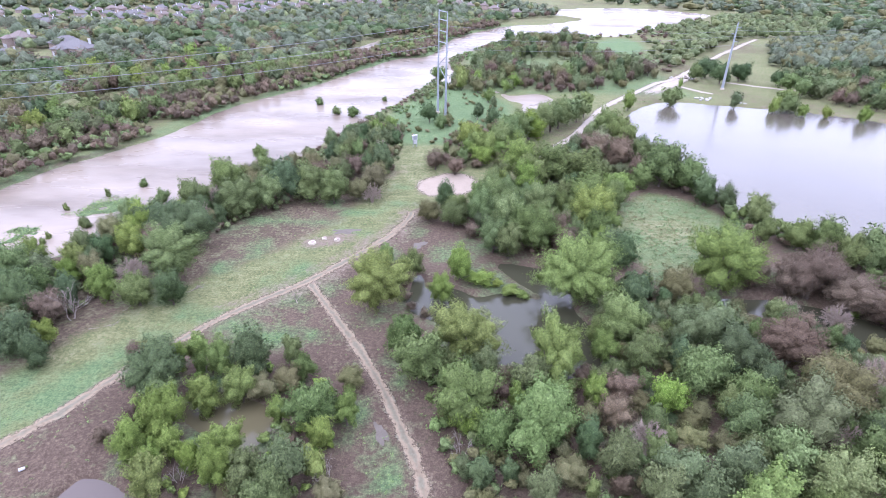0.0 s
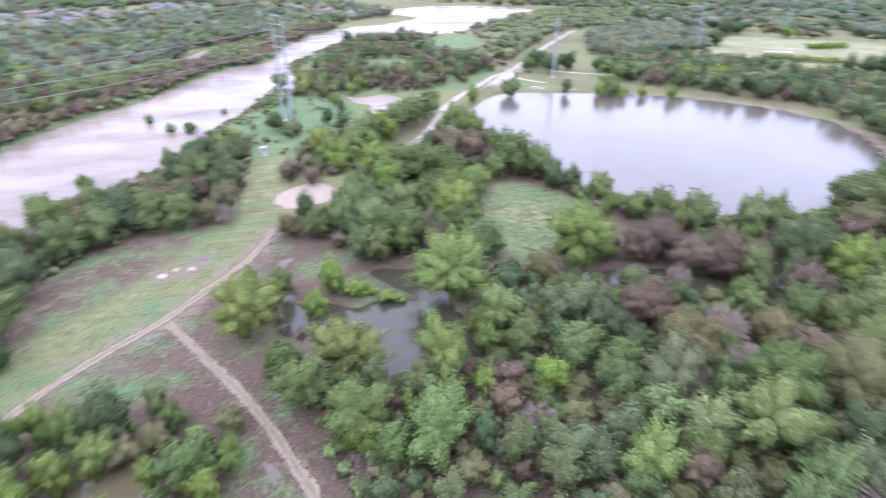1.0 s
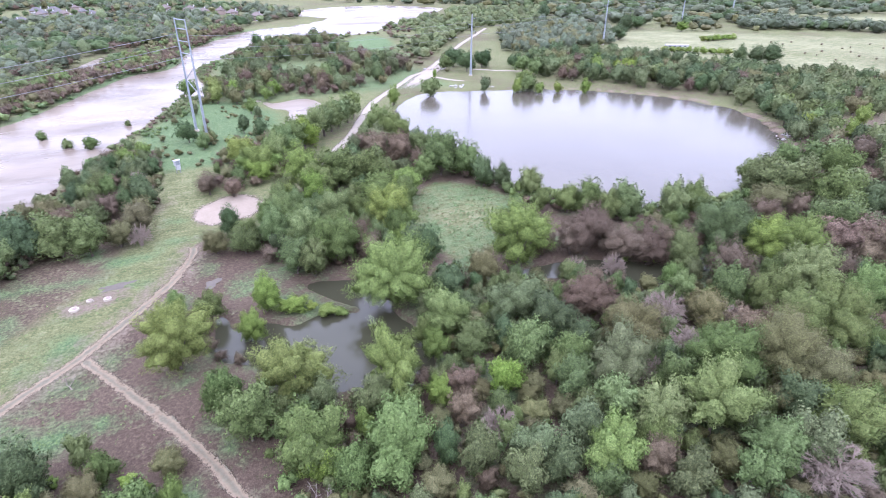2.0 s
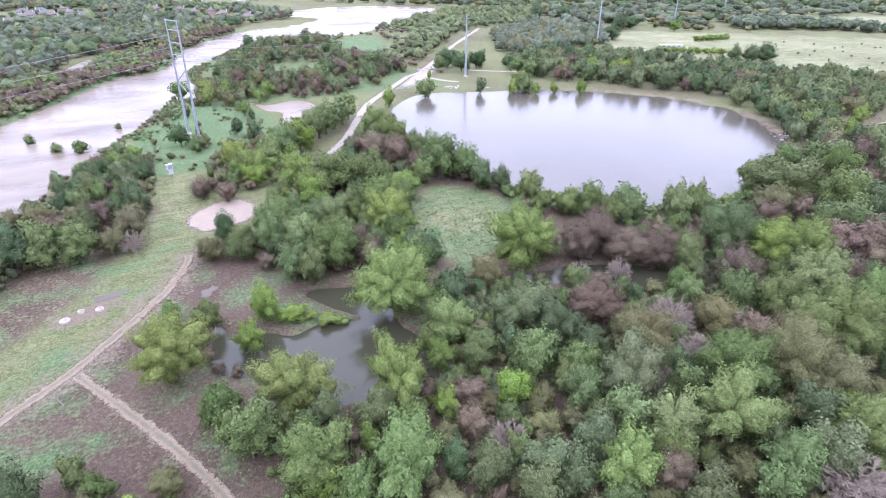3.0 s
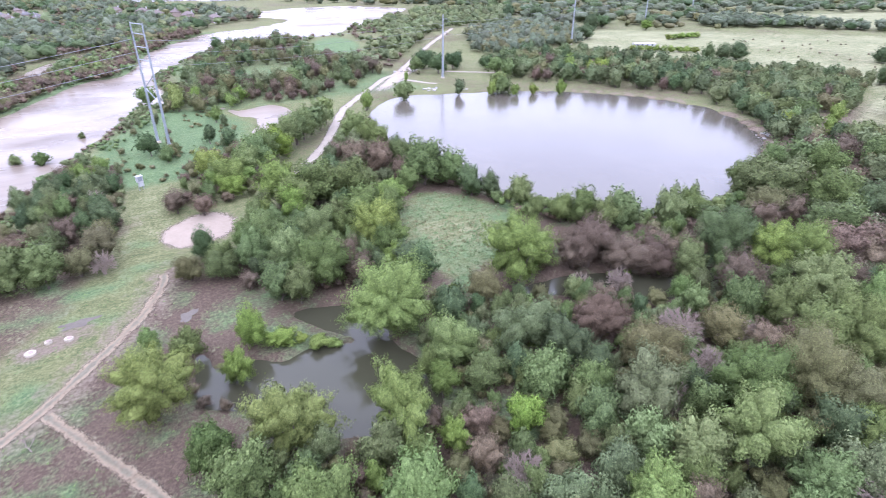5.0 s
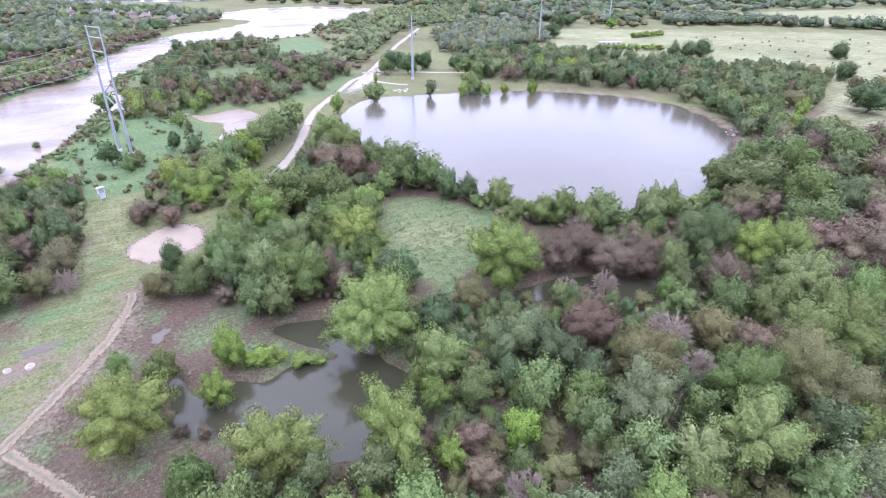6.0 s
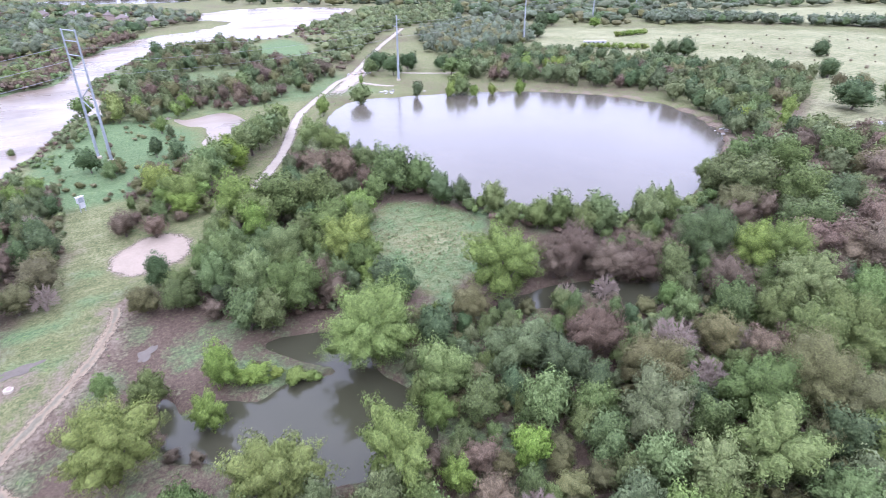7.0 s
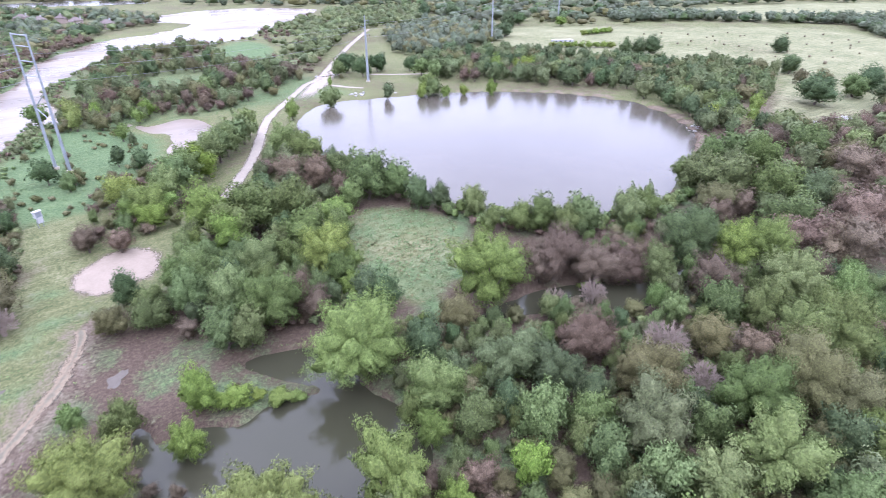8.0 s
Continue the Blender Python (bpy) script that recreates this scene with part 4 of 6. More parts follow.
grove("elm", ((11.2, 87.9, 3.4), (6.6, 92, 3), (-36.1, 93.5, 3.4), (56.3, 94.2, 2.8), (17.6, 95.1, 2.9), (-45.2, 96, 2.6), (9.3, 96.4, 3.4), (-32.3, 97.2, 3), (31.1, 97.2, 2.9), (-20.5, 100.6, 3), (27, 100.7, 3.6), (-25, 102, 3.6), (-41.8, 104.1, 3.3), (18, 108.6, 4.2), (49.3, 109.5, 3.4), (27.1, 110, 4.4), (40.3, 110.7, 2.4), (22.9, 111.9, 4.8), (45.1, 112.8, 4.7), (-37.1, 113.7, 2.1), (44.8, 123.9, 3.7), ))
grove("elm", ((43.6, 137.7, 4.1), (41, 144.3, 4.2)))
grove("dark", ((-45.6, 52.3, 1.7), (-49.2, 54.2, 2.5), (111, 61.1, 3.3), (-53.5, 61.8, 3.2), (-36, 65.4, 2), (26.6, 80.5, 2.3), (-40.2, 81.8, 4), (-45.3, 85, 3.3), (0.5, 99.9, 2), (53.6, 100.4, 2.3), (-29.2, 101.7, 3.6), (50.7, 102.9, 2.8),))
grove("bright", ((-47.1, 56.1, 1.6), (34.5, 104.8, 3),))
grove("cotton", ((-38.4, 71.7, 4.2), (13.7, 35.6, 0.8), ))
grove("olive", ((8, 37.2, 0.8), (5.2, 39.8, 0.8), (-34.9, 54.9, 1), (-49.5, 70.8, 2.1), ))
grove("olive", ((-39.4, 90.8, 1.5), (-2.2, 93.5, 2.1), (-16.5, 102.1, 2.4), (-13.7, 106.1, 3.1),))
grove("brown", ((90.5, 46, 5), (101.1, 49.6, 5.5), (128.6, 60.8, 5.7), (19.9, 81.6, 2.3), (18.3, 85, 3), (5.2, 87.3, 1.6), (2.6, 116.9, 2.1), (-1.7, 120, 2.4), (39.2, 122.6, 4.1), (35.1, 126.9, 3.7),))
# crowns of the near wood, the pond and the willow pool
grove("willow", ((3.1, 55.3, 3.6), (13.1, 51.9, 3.6), (19.4, 55.1, 1.8), (16.5, 47.4, 1.6), (53, 30.2, 1.7), (74.2, 56.2, 3.7), (77.3, 53.5, 4.1), (39.5, 70.9, 5.1), (18.7, 68, 5.3), (2.6, 73.5, 2), (0.1, 67.8, 1.9), (-29.6, 52.3, 1.4), (-27.6, 53.6, 1.5), (-24.5, 51.7, 1.7), (-24.4, 46.4, 2), (-20.9, 47.5, 1.9), (-15.9, 44.3, 1.3), (-9.1, 44.1, 1.6), (-11.2, 41, 1.4), (-26.2, 41.6, 2.4), (-28.3, 39.5, 1.7), (-24.9, 39.5, 1.5), (-19.7, 39.1, 2.3), (-25.8, 38.4, 1.2), (-20, 37.2, 1.7), (-24.8, 35.2, 1.9), (-22.5, 37.9, 1.2),))
grove("cedar", ((10, 49.2, 2.2), (31.1, 57.4, 3.5), (35.2, 42.5, 3.4), (32.4, 28.7, 2.2), (45.5, 26.8, 2.7), (27, 36.9, 2.4), (22.9, 34.3, 2.1), (16.6, 38.6, 2), (21.5, 36.7, 2.3), (19.1, 34.9, 2.1), (-13.4, 36.4, 2.2),))
grove("elm", ((2.7, 45.1, 3.3), (-2, 51, 2.8), (-3.9, 56.6, 2.1), (9.8, 41.1, 3.7), (2.9, 50.2, 1.6), (23.6, 53.5, 2.3), (28.6, 49.6, 2.8), (22.6, 58.6, 3.2), (30.6, 43.1, 2.4), (32.8, 47.1, 2.3), (46.3, 38.9, 3.9), (40.6, 39.5, 2.3), (50, 27.3, 3.2), (62.6, 60.1, 3.1), (62.9, 45.9, 3.3), (59.7, 49.6, 2.8), (60.9, 40.8, 3.6), (64.5, 38.6, 4), (-8.4, 77.9, 1.4), (-4.4, 74.5, 1.8), (89.5, 55.8, 4.7), (74.4, 41.1, 3.2), (19.7, 59, 1.6), (5.9, 41.6, 2.1), (25.5, 31.7, 1.8), (32.9, 33.5, 2), (-17, 53.8, 1.4), (-15, 51.3, 1.3), (-12.3, 43.7, 2.5), (-27.8, 45, 1.9),))
grove("elm", ((-17, 36.9, 1.8), (-14.2, 34.3, 2),))
grove("bright", ((2.7, 43.7, 1.7), (4.7, 42.9, 1.3), (8.3, 46.9, 1.3), (23.7, 46.2, 2.1), (27.4, 33.2, 3.1), (62.3, 47.8, 1.3), (-11.2, 37.8, 1.3),))
grove("olive", ((15.1, 44.4, 1.7), (32.3, 67.9, 2.6), (40.8, 47.1, 3.6), (53.3, 36.7, 4.2), (54.9, 33.5, 3.5), (37.2, 29, 1.9), (48.6, 32.3, 1.9), (24.7, 41.5, 1.7), (53.1, 47.2, 2.8), (-18.9, 48.2, 1.7), (-16.3, 49.1, 1.8), (-9.5, 49.8, 1.6), (-9.3, 35, 1.5),))
grove("brown", ((19.5, 48.3, 1.9), (17.7, 44.1, 1.9), (55.2, 42.8, 2.7), (60, 42.4, 2.1), (31.3, 31.7, 1.9), (40.9, 55, 3.5), (52.1, 70, 4.3), (56.1, 66.6, 3.9), (59.4, 64, 3.4), (49.6, 70.8, 2.8), (64, 52.9, 3.7), (87.2, 51.5, 5.2), (78, 46.8, 3.2), (87.8, 48.4, 4.2), (-35.4, 54.3, 1.3),))
grove("dark", ((26.2, 66.5, 2.7), (34.5, 53.6, 3), (48.7, 31, 2.5), (72, 61.1, 4.6), (27.7, 77.6, 2.3), (-30, 48.3, 2.9), (-20.7, 51, 2.7),))
grove("cotton", ((32.2, 38.3, 2.6), (34.5, 35.1, 2.9), (39.8, 33.3, 4.1), (41, 27.5, 2.9), (38.1, 26.7, 2.2), (20.5, 39.8, 1.4), (71, 46.6, 4.4), (55.2, 53, 2.1),))
for spot in ((46.9, 43.8, 2.3), (54.6, 46.2, 3), (49.3, 50.2, 3.2), (39.7, 41.6, 1.6), (45.2, 24.7, 3.5), (20.2, 41.3, 2), (45.9, 64.7, 1.7), (51.7, 63, 1.9), (-23.1, 36.8, 1.3), (-10.1, 37.5, 0.8)):
    bare_tree(*spot)
for spot in ((-43.7, 70.6, 2.4), (-13.4, 101.4, 2.0),):
    bare_tree(*spot)


# dead white snag above the river bank
snag_mesh = bare_mesh(np.random.default_rng(77), 5.4, 3, 0.075, 3, 0.36, 0.24)
snag = new("dead_snag")
snag.location = (-47.3, 61.5, ground_at(-47.3, 61.5))
put("trunk", snag_mesh, PALE_BARK, snag)
tagged(snag, "dead bleached white tree without leaves or bark", "tree")


def clear(x, y, gap=1.5):
    """Which places are free of water, tracks, roads, meadow and pad."""
    ok = shore(x, y) < -0.4
    for line, w in ((TRACK_LINE, 2.4), (BRANCH_LINE, 2.6), (ROAD_LINE, 4.0)):
        ok &= away(x, y, line) > w + gap * 0.5
    for poly in CLEARINGS:
        ok &= depth(x, y, poly) < -gap
    return ok & (depth(x, y, MEADOW_LINE) < -0.5) & (depth(x, y, PAD_LINE) < -1.5)


def scatter(poly, spacing, rng):
    """Jittered places on a grid inside an outline."""
    poly = np.array(poly, float)
    lo, hi = poly.min(0), poly.max(0)
    u, v = np.meshgrid(np.arange(lo[0], hi[0], spacing), np.arange(lo[1], hi[1], spacing))
    u, v = u.ravel() + rng.uniform(-0.45, 0.45, u.size) * spacing, v.ravel() + rng.uniform(-0.45, 0.45, v.size) * spacing
    ok = inside(u, v, poly)
    return u[ok], v[ok]


def fill(poly, spacing, mixture, rmin, rmax, seed, gap=0.55, low=0.0, off_shore=0.0):
    """Trees scattered through a stretch, keeping off those that already stand."""
    rng = np.random.default_rng(seed)
    kinds, odds = list(mixture), np.array(list(mixture.values()), float)
    xs, ys = scatter(poly, spacing, rng)
    free = clear(xs, ys) & (depth(xs, ys, WATERS["slough"][0]) < -3.5) & (ys > 8 + 0.22 * xs) & (waves(xs, ys, 20, seed) >= low) & (shore(xs, ys) < -off_shore)
    for x, y in zip(xs[free], ys[free]):
        r = rng.uniform(rmin, rmax)
        if any((x - a) ** 2 + (y - b) ** 2 < (gap * (r + c)) ** 2 for a, b, c in PLACED):
            continue
        k = kinds[rng.choice(len(kinds), p=odds / odds.sum())]
        if k == "bare":
            bare_tree(x, y, r)
        else:
            plant(k, x, y, r)


BELT_WEST = ((-55.7, 47), (-49.6, 57.2), (-45.8, 68.4), (-39.8, 79.6), (-33.2, 92.7), (-26.8, 100.5), (-19.3, 110.4), (-11.3, 113.8), (-10.4, 126.1), (-10.2, 143), (-18.2, 153.5), (-23.8, 141.4), (-30.3, 125.1), (-39.1, 110), (-46.8, 98), (-52.3, 85.7), (-56.7, 72.2), (-64.5, 54.8))
fill(BELT_WEST, 3.2, {"elm": 2, "cedar": 4, "dark": 3, "olive": 4, "brown": 2, "willow": 1, "bare": 1}, 1.2, 2.3, 21)
fill(((9.3, 115.9), (20.3, 110.8), (36, 115.5), (46.6, 108.6), (49.7, 118.3), (44.2, 136.8), (40.6, 149.2), (30.5, 134.2), (20.5, 121)), 4.0, {"cedar": 5, "brown": 1, "dark": 2}, 1.8, 2.8, 22)
fill(((-0.2, 93.2), (7.8, 83.4), (21.5, 78.5), (29.6, 86), (29.9, 102), (22.3, 110.6), (9.3, 111.9), (8.1, 102.7)), 3.2, {"elm": 6, "dark": 2, "willow": 1}, 1.4, 2.4, 23)
EAST_NEAR = ((-1, 38), (4.1, 31.4), (18.6, 22.7), (47.6, 15.8), (75.9, 22.6), (87.5, 45.2), (84.3, 68.5), (64, 75.6), (54.4, 68.4), (38.9, 61.5), (29.3, 74), (21.4, 68.5), (20, 51), (8, 52), (0, 55), (-4, 50))
fill(EAST_NEAR, 2.1, {"cedar": 3, "elm": 5, "olive": 3, "dark": 2, "brown": 1.6, "cotton": 0.6, "bare": 0.3}, 0.9, 1.8, 24, 0.62)
for i, (x, y) in enumerate(zip(*scatter(((43, 71), (50, 71.5), (57, 69.5), (63, 66), (69, 63.5), (72, 67), (64, 72), (56, 76), (47, 77)), 2.6, np.random.default_rng(61)))):
    if shore(np.array([x]), np.array([y]))[0] < -0.3:
        plant("brown", x, y, 1.6 + 0.3 * (i % 4), 3.6 + 0.3 * (i % 3), "rust-brown withered shrub beside the dark slough")
EAST_FAR = ((75.9, 22.6), (120.6, 15.3), (208.5, 43.5), (202.5, 77), (166.7, 74.2), (148.6, 88.5), (138.4, 93.1), (113.5, 78), (95.4, 71.6), (84.3, 68.5), (87.5, 45.2))
fill(EAST_FAR, 5.0, {"cedar": 4, "brown": 4, "olive": 3, "dark": 1, "cotton": 1}, 2.4, 3.8, 25)
LAKE_EAST = ((136.8, 95.1), (148.6, 90.4), (163.6, 83.6), (157.3, 99), (170.8, 101.5), (163.4, 133.7), (157, 143.8), (152.2, 127.4), (149.3, 112.8))
fill(LAKE_EAST, 4.6, {"elm": 3, "cedar": 3, "willow": 1, "dark": 2}, 1.8, 3.2, 26, 0.5, 0.0, 1.5)
LAKE_NORTH = ((123.4, 220.1), (153, 241.2), (186.2, 225.9), (197.9, 181.4), (235.9, 143.6), (232.3, 126.2), (182.4, 105.9), (176.1, 113.9), (163.5, 135.6), (162.2, 148.8), (142.3, 172.1), (132.1, 181.2), (127.1, 191.5))
fill(LAKE_NORTH, 5.0, {"cedar": 5, "dark": 3, "olive": 1, "brown": 1}, 1.8, 3.3, 27, 0.5, 0.0, 3.5)
fill(((10.1, 242.7), (35.3, 320.4), (68.8, 337.7), (72.4, 283.9), (78.5, 220.4), (63.2, 211.8), (45.5, 197.1), (40, 204.2), (24.1, 210.1), (16, 218.9)), 6.0, {"cedar": 5, "dark": 2, "brown": 4, "olive": 4}, 1.5, 3.3, 28, 0.5, 0.36)
fill(((4.3, 120.6), (16.6, 127.5), (24.9, 143), (19, 150), (8.8, 151.3), (2.5, 141.6), (-1.8, 131.6)), 3.6, {"brown": 4, "olive": 2, "elm": 2}, 0.9, 1.7, 30)

fill(((1.0, 202.7), (12.0, 250.9), (25.3, 282.0), (41.4, 305.9), (31.9, 236.6), (27.1, 199.5), (14.1, 193.2)), 4.0, {"cedar": 5, "brown": 2, "olive": 3, "willow": 1}, 1.3, 2.4, 35)
fill(TOWER_FLAT, 10.0, {"olive": 3, "brown": 2, "cedar": 2}, 0.7, 1.3, 36)
fill(((41, 206), (60, 212), (78, 222), (88, 236), (74, 262), (40, 240)), 7.5, {"cedar": 3, "brown": 1, "olive": 2}, 1.0, 2.2, 37)
fill(((58, 196), (70, 213), (86, 231), (104, 256), (112, 248), (96, 222), (84, 205)), 9.0, {"cedar": 3, "olive": 2, "willow": 1}, 0.9, 1.8, 38)
fill(((30.2, 226.9), (53.6, 228), (79.4, 235.7), (64.2, 197.4), (38.5, 199), (27, 202)), 4.4, {"brown": 3, "cedar": 3, "olive": 3}, 1.0, 2.0, 32, 0.55, 0.42)
fill(((4.6, 148.6), (5, 127.8), (10.7, 120.8), (17.3, 126.8), (13.7, 140.2), (7.7, 158)), 2.8, {"brown": 3, "olive": 3, "cedar": 1}, 0.8, 1.4, 33)
fill(((-22.5, 148), (-20.5, 158), (-15, 154), (-11, 148), (-9.6, 140), (-10.5, 122), (-16.4, 112.6)), 2.6, {"olive": 4, "cedar": 3, "brown": 2, "willow": 1}, 0.8, 1.5, 34)


def fill_known():
    """Single bushes on the far lake shore and round the steel tower."""
    for kind, x, y, r in (("elm", 73.4, 186.2, 3.2), ("dark", 93.2, 184.1, 2.3), ("willow", 103.1, 179.3, 2.0), ("willow", 109.9, 174.9, 1.7), ("willow", 116.9, 174.1, 1.6), ("willow", 124.7, 169.1, 2.0),
                          ("willow", 56.7, 176.5, 2.2), ("elm", 108, 179.6, 3.0), ("olive", 0.4, 155, 1.7), ("dark", 9.6, 162, 1.9), ("dark", 13.4, 156.9, 2.0), ("brown", 14.9, 147.4, 2.4),
                          ("dark", -4.1, 158.3, 2.4), ("elm", -0.9, 151.2, 1.6), ("willow", 5.6, 200.3, 2.2), ("willow", 13.9, 182.8, 1.8), ("dark", 103.0, 231.4, 4.2), ("dark", 103.5, 219.6, 3.6), ("dark", 113.4, 225.4, 3.8), ("elm", 96.1, 224.9, 2.8),
                          ("brown", 80.6, 233.3, 3.6), ("elm", 44.9, 218.1, 3.2), ("brown", 58.6, 234.7, 3.0), ("dark", 63.9, 214.8, 3.2), ("bright", 145.2, 191.5, 3.4), ("bright", 153.4, 183.9, 3.8), ("olive", 145.8, 215.7, 3.4), ("cotton", 160.8, 174.2, 3.2),
                          ("cotton", 122.4, 207.5, 3.6), ("cotton", 122.5, 199.1, 3.4), ("cotton", 109.9, 185.9, 2.6), ("dark", 255, 304.7, 5.0), ("dark", 270.2, 311.1, 4.5), ("dark", 246.1, 385.1, 6.0), ("dark", 264.1, 375.1, 5.5), ("dark", 219.9, 187.4, 3.8),
                          ("willow", 5.8, 206.8, 3.0), ("willow", 11.3, 207.4, 2.0), ("olive", 16.5, 206.1, 2.0), ("willow", 20.8, 199, 1.7), ("willow", 24.5, 204.7, 2.2), ("elm", -2.2, 212.4, 2.8)):
        plant(kind, x, y, r)


fill_known()
fill(((-33, 38.8), (-31.9, 51.1), (-21.3, 54.7), (-12, 50.1), (-9, 41.9), (-9.1, 32.8), (-27.8, 31.5)), 3.0, {"willow": 2, "elm": 3, "olive": 3, "brown": 3}, 0.6, 1.0, 31, 0.8)
# low bushes on the spit in the pond and at the slough
for x, y, r, h in ((5.7, 72.2, 1.9, 2.2), (9.9, 70.3, 1.5, 1.6), (11.6, 69.6, 1.1, 1.2), (8.2, 71.6, 1.0, 1.1), (56.7, 66.4, 1.0, 1.6), (59.7, 64.4, 1.4, 1.9), (54.4, 66.9, 0.9, 1.3)):
    plant("bright", x, y, r, h, "low lime-green bush at the edge of the pond")
# shrubs at the near edge of the slough
for kind, x, y, r in (("olive", 40, 65.6, 1.4), ("elm", 44, 63.6, 1.5), ("brown", 47.4, 62.2, 1.3), ("elm", 57, 56.6, 1.6), ("cedar", 61, 57, 1.5), ("elm", 66, 57.4, 1.8), ("dark", 36.6, 66.2, 1.2), ("brown", 50.6, 60.4, 1.3), ("olive", 53.4, 57.6, 1.4)):
    plant(kind, x, y, r)
# low brown scrub hanging over the west end of the pond
for x, y, r in ((-4.9, 72.6, 0.9), (-5.2, 70.4, 0.8), (-4.8, 68.0, 1.0), (-4.0, 65.6, 0.9), (-2.0, 64.0, 0.8), (2.4, 60.4, 0.9), (6.6, 73.8, 0.7)):
    plant("brown", x, y, r, 1.2 + 0.5 * r, "low brown scrub overhanging the pond")
# bushes standing in the flooded river
for x, y, r in ((-53.1, 100.5, 1.5), (-55.8, 92.8, 2.0), (-60.4, 108.1, 0.9), (-64.6, 102.6, 0.7), (-68.7, 95.8, 0.6), (-61.2, 88.8, 1.2), (-55.9, 82, 1.2), (-64.9, 84.6, 0.6), (-64.6, 82.6, 0.6), (-42.3, 126.6, 1.8), (-39, 177.9, 1.4), (-31.8, 167.1, 1.4), (-26.3, 164.7, 1.9), (-19.3, 184.4, 0.9)):
    plant("elm", x, y, r, 1.6 * r + 0.9, "small leafy bush standing in flood water")


WOOD = {}


def wood_proto(kind, cards, variant):
    """One plain far crown: an uneven dome with leaf sprays on it."""
    key = (kind, cards, variant)
    if key not in WOOD:
        rng = np.random.default_rng(900 + variant + cards)
        form, _ = crown_form(rng, kind, 0.55)
        count = int(cards * 1.9) if kind == "brown" else cards
        size = 0.62 * math.sqrt(150 / count)
        WOOD[key] = leaf_cards(rng, form, count, size * KINDS[kind][6] * (1.35 if kind == "brown" else 1.0), size * max(KINDS[kind][7], 0.45), -0.6 if kind == "brown" else 0.2, 0.66 if kind == "brown" else 0.86, 2, 0.75 if kind == "brown" else 0.5)
    return WOOD[key]


def woodland(name, poly, spacing, kind, rmin, rmax, hmin, hmax, cards, seed, label, keep=None):
    """Far woods, too many to count: low crowns of leaf sprays joined into one object."""
    rng = np.random.default_rng(seed)
    xs, ys = scatter(poly, spacing, rng)
    ok = (shore(xs, ys) < -0.5) & (xs > -0.92 * ys - 12)
    ok &= away(xs, ys, ROAD_LINE) > 6
    if keep is not None:
        ok &= keep(xs, ys)
    xs, ys = xs[ok], ys[ok]
    zs = land(xs, ys)
    n = len(xs)
    r = rng.uniform(rmin, rmax, n)
    h = rng.uniform(hmin, hmax, n) * (0.45 + 0.55 * r / rmax)
    turn, tone_of, which = rng.uniform(0, 6.28, n), rng.random(n), rng.integers(5, size=n)
    all_v, all_f, all_n, all_t, start = [], [], [], [], 0
    for k in range(5):
        pick = which == k
        m = int(pick.sum())
        if not m:
            continue
        v, f, shade = wood_proto("elm" if kind == "oak" else "cedar" if kind == "weed" else kind, cards, k)
        c, s = np.cos(turn[pick])[:, None], np.sin(turn[pick])[:, None]
        wide, tall = (r[pick] / R0)[:, None], (h[pick] / H0)[:, None]
        all_v.append(np.stack([xs[pick][:, None] + (v[:, 0] * c - v[:, 1] * s) * wide, ys[pick][:, None] + (v[:, 0] * s + v[:, 1] * c) * wide, zs[pick][:, None] + v[:, 2] * tall], 2).reshape(-1, 3))
        all_n.append(np.stack([shade[:, 0] * c - shade[:, 1] * s, shade[:, 0] * s + shade[:, 1] * c, np.repeat(shade[None, :, 2], m, 0)], 2).reshape(-1, 3))
        all_f.append((f[None] + (start + np.arange(m) * len(v))[:, None, None]).reshape(-1, 3))
        all_t.append(np.repeat(tone_of[pick], len(v)))
        start += m * len(v)
    me = quick_mesh(name, np.concatenate(all_v), np.concatenate(all_f))
    me.attributes.new("tone", "FLOAT", "POINT").data.foreach_set("value", np.concatenate(all_t).astype(np.float32))
    me.normals_split_custom_set_from_vertices(np.concatenate(all_n))
    return tagged(put(name, me, LEAF[kind]), label, "woods", kind="stuff")


def under(poly, spacing, kind, seed, label, r=1.1, h=1.9, low=0.3):
    woodland("undergrowth", poly, spacing, kind, r * 0.6, r, h * 0.6, h, 80, seed, label, lambda x, y: clear(x, y, 0.6) & (waves(x, y, 7, seed) > low) & (depth(x, y, WATERS["slough"][0]) < -1.5))


under(BELT_WEST, 1.9, "cedar", 81, "low green undergrowth of the river belt")
under(BELT_WEST, 2.3, "brown", 82, "withered brown undergrowth of the river belt")
under(EAST_NEAR, 2.3, "olive", 83, "olive undergrowth below the east wood")
under(EAST_NEAR, 2.9, "elm", 84, "green undergrowth below the east wood")
under(((-0.2, 94.2), (6.8, 84.4), (21.5, 79.5), (29.6, 86), (29.9, 102), (22.3, 110.6), (9.3, 111.9), (7.1, 104.7)), 2.1, "cedar", 85, "grey-green undergrowth of the wood behind the sand pad")
under(((2, 90), (7, 83.4), (20, 79), (22, 82), (8, 88)), 2.0, "brown", 86, "rust-brown shrubs at the edge of the wood")
under(((-33, 38.8), (-31.9, 51.1), (-21.3, 54.7), (-12, 50.1), (-9, 41.9), (-9.1, 32.8), (-27.8, 31.5)), 1.9, "willow", 87, "low willow scrub round the small pool", 0.9, 1.5, 0.4)
under(TOWER_FLAT, 3.4, "olive", 88, "low olive scrub on the flat below the tower", 0.9, 1.3, 0.55)
under(((-3, 121), (4, 121), (16.6, 127.5), (24.9, 143), (19, 155), (8.8, 155), (-2, 141)), 2.4, "brown", 89, "rust-brown shrubs between the sand pad and the tower", 1.2, 1.9, 0.42)


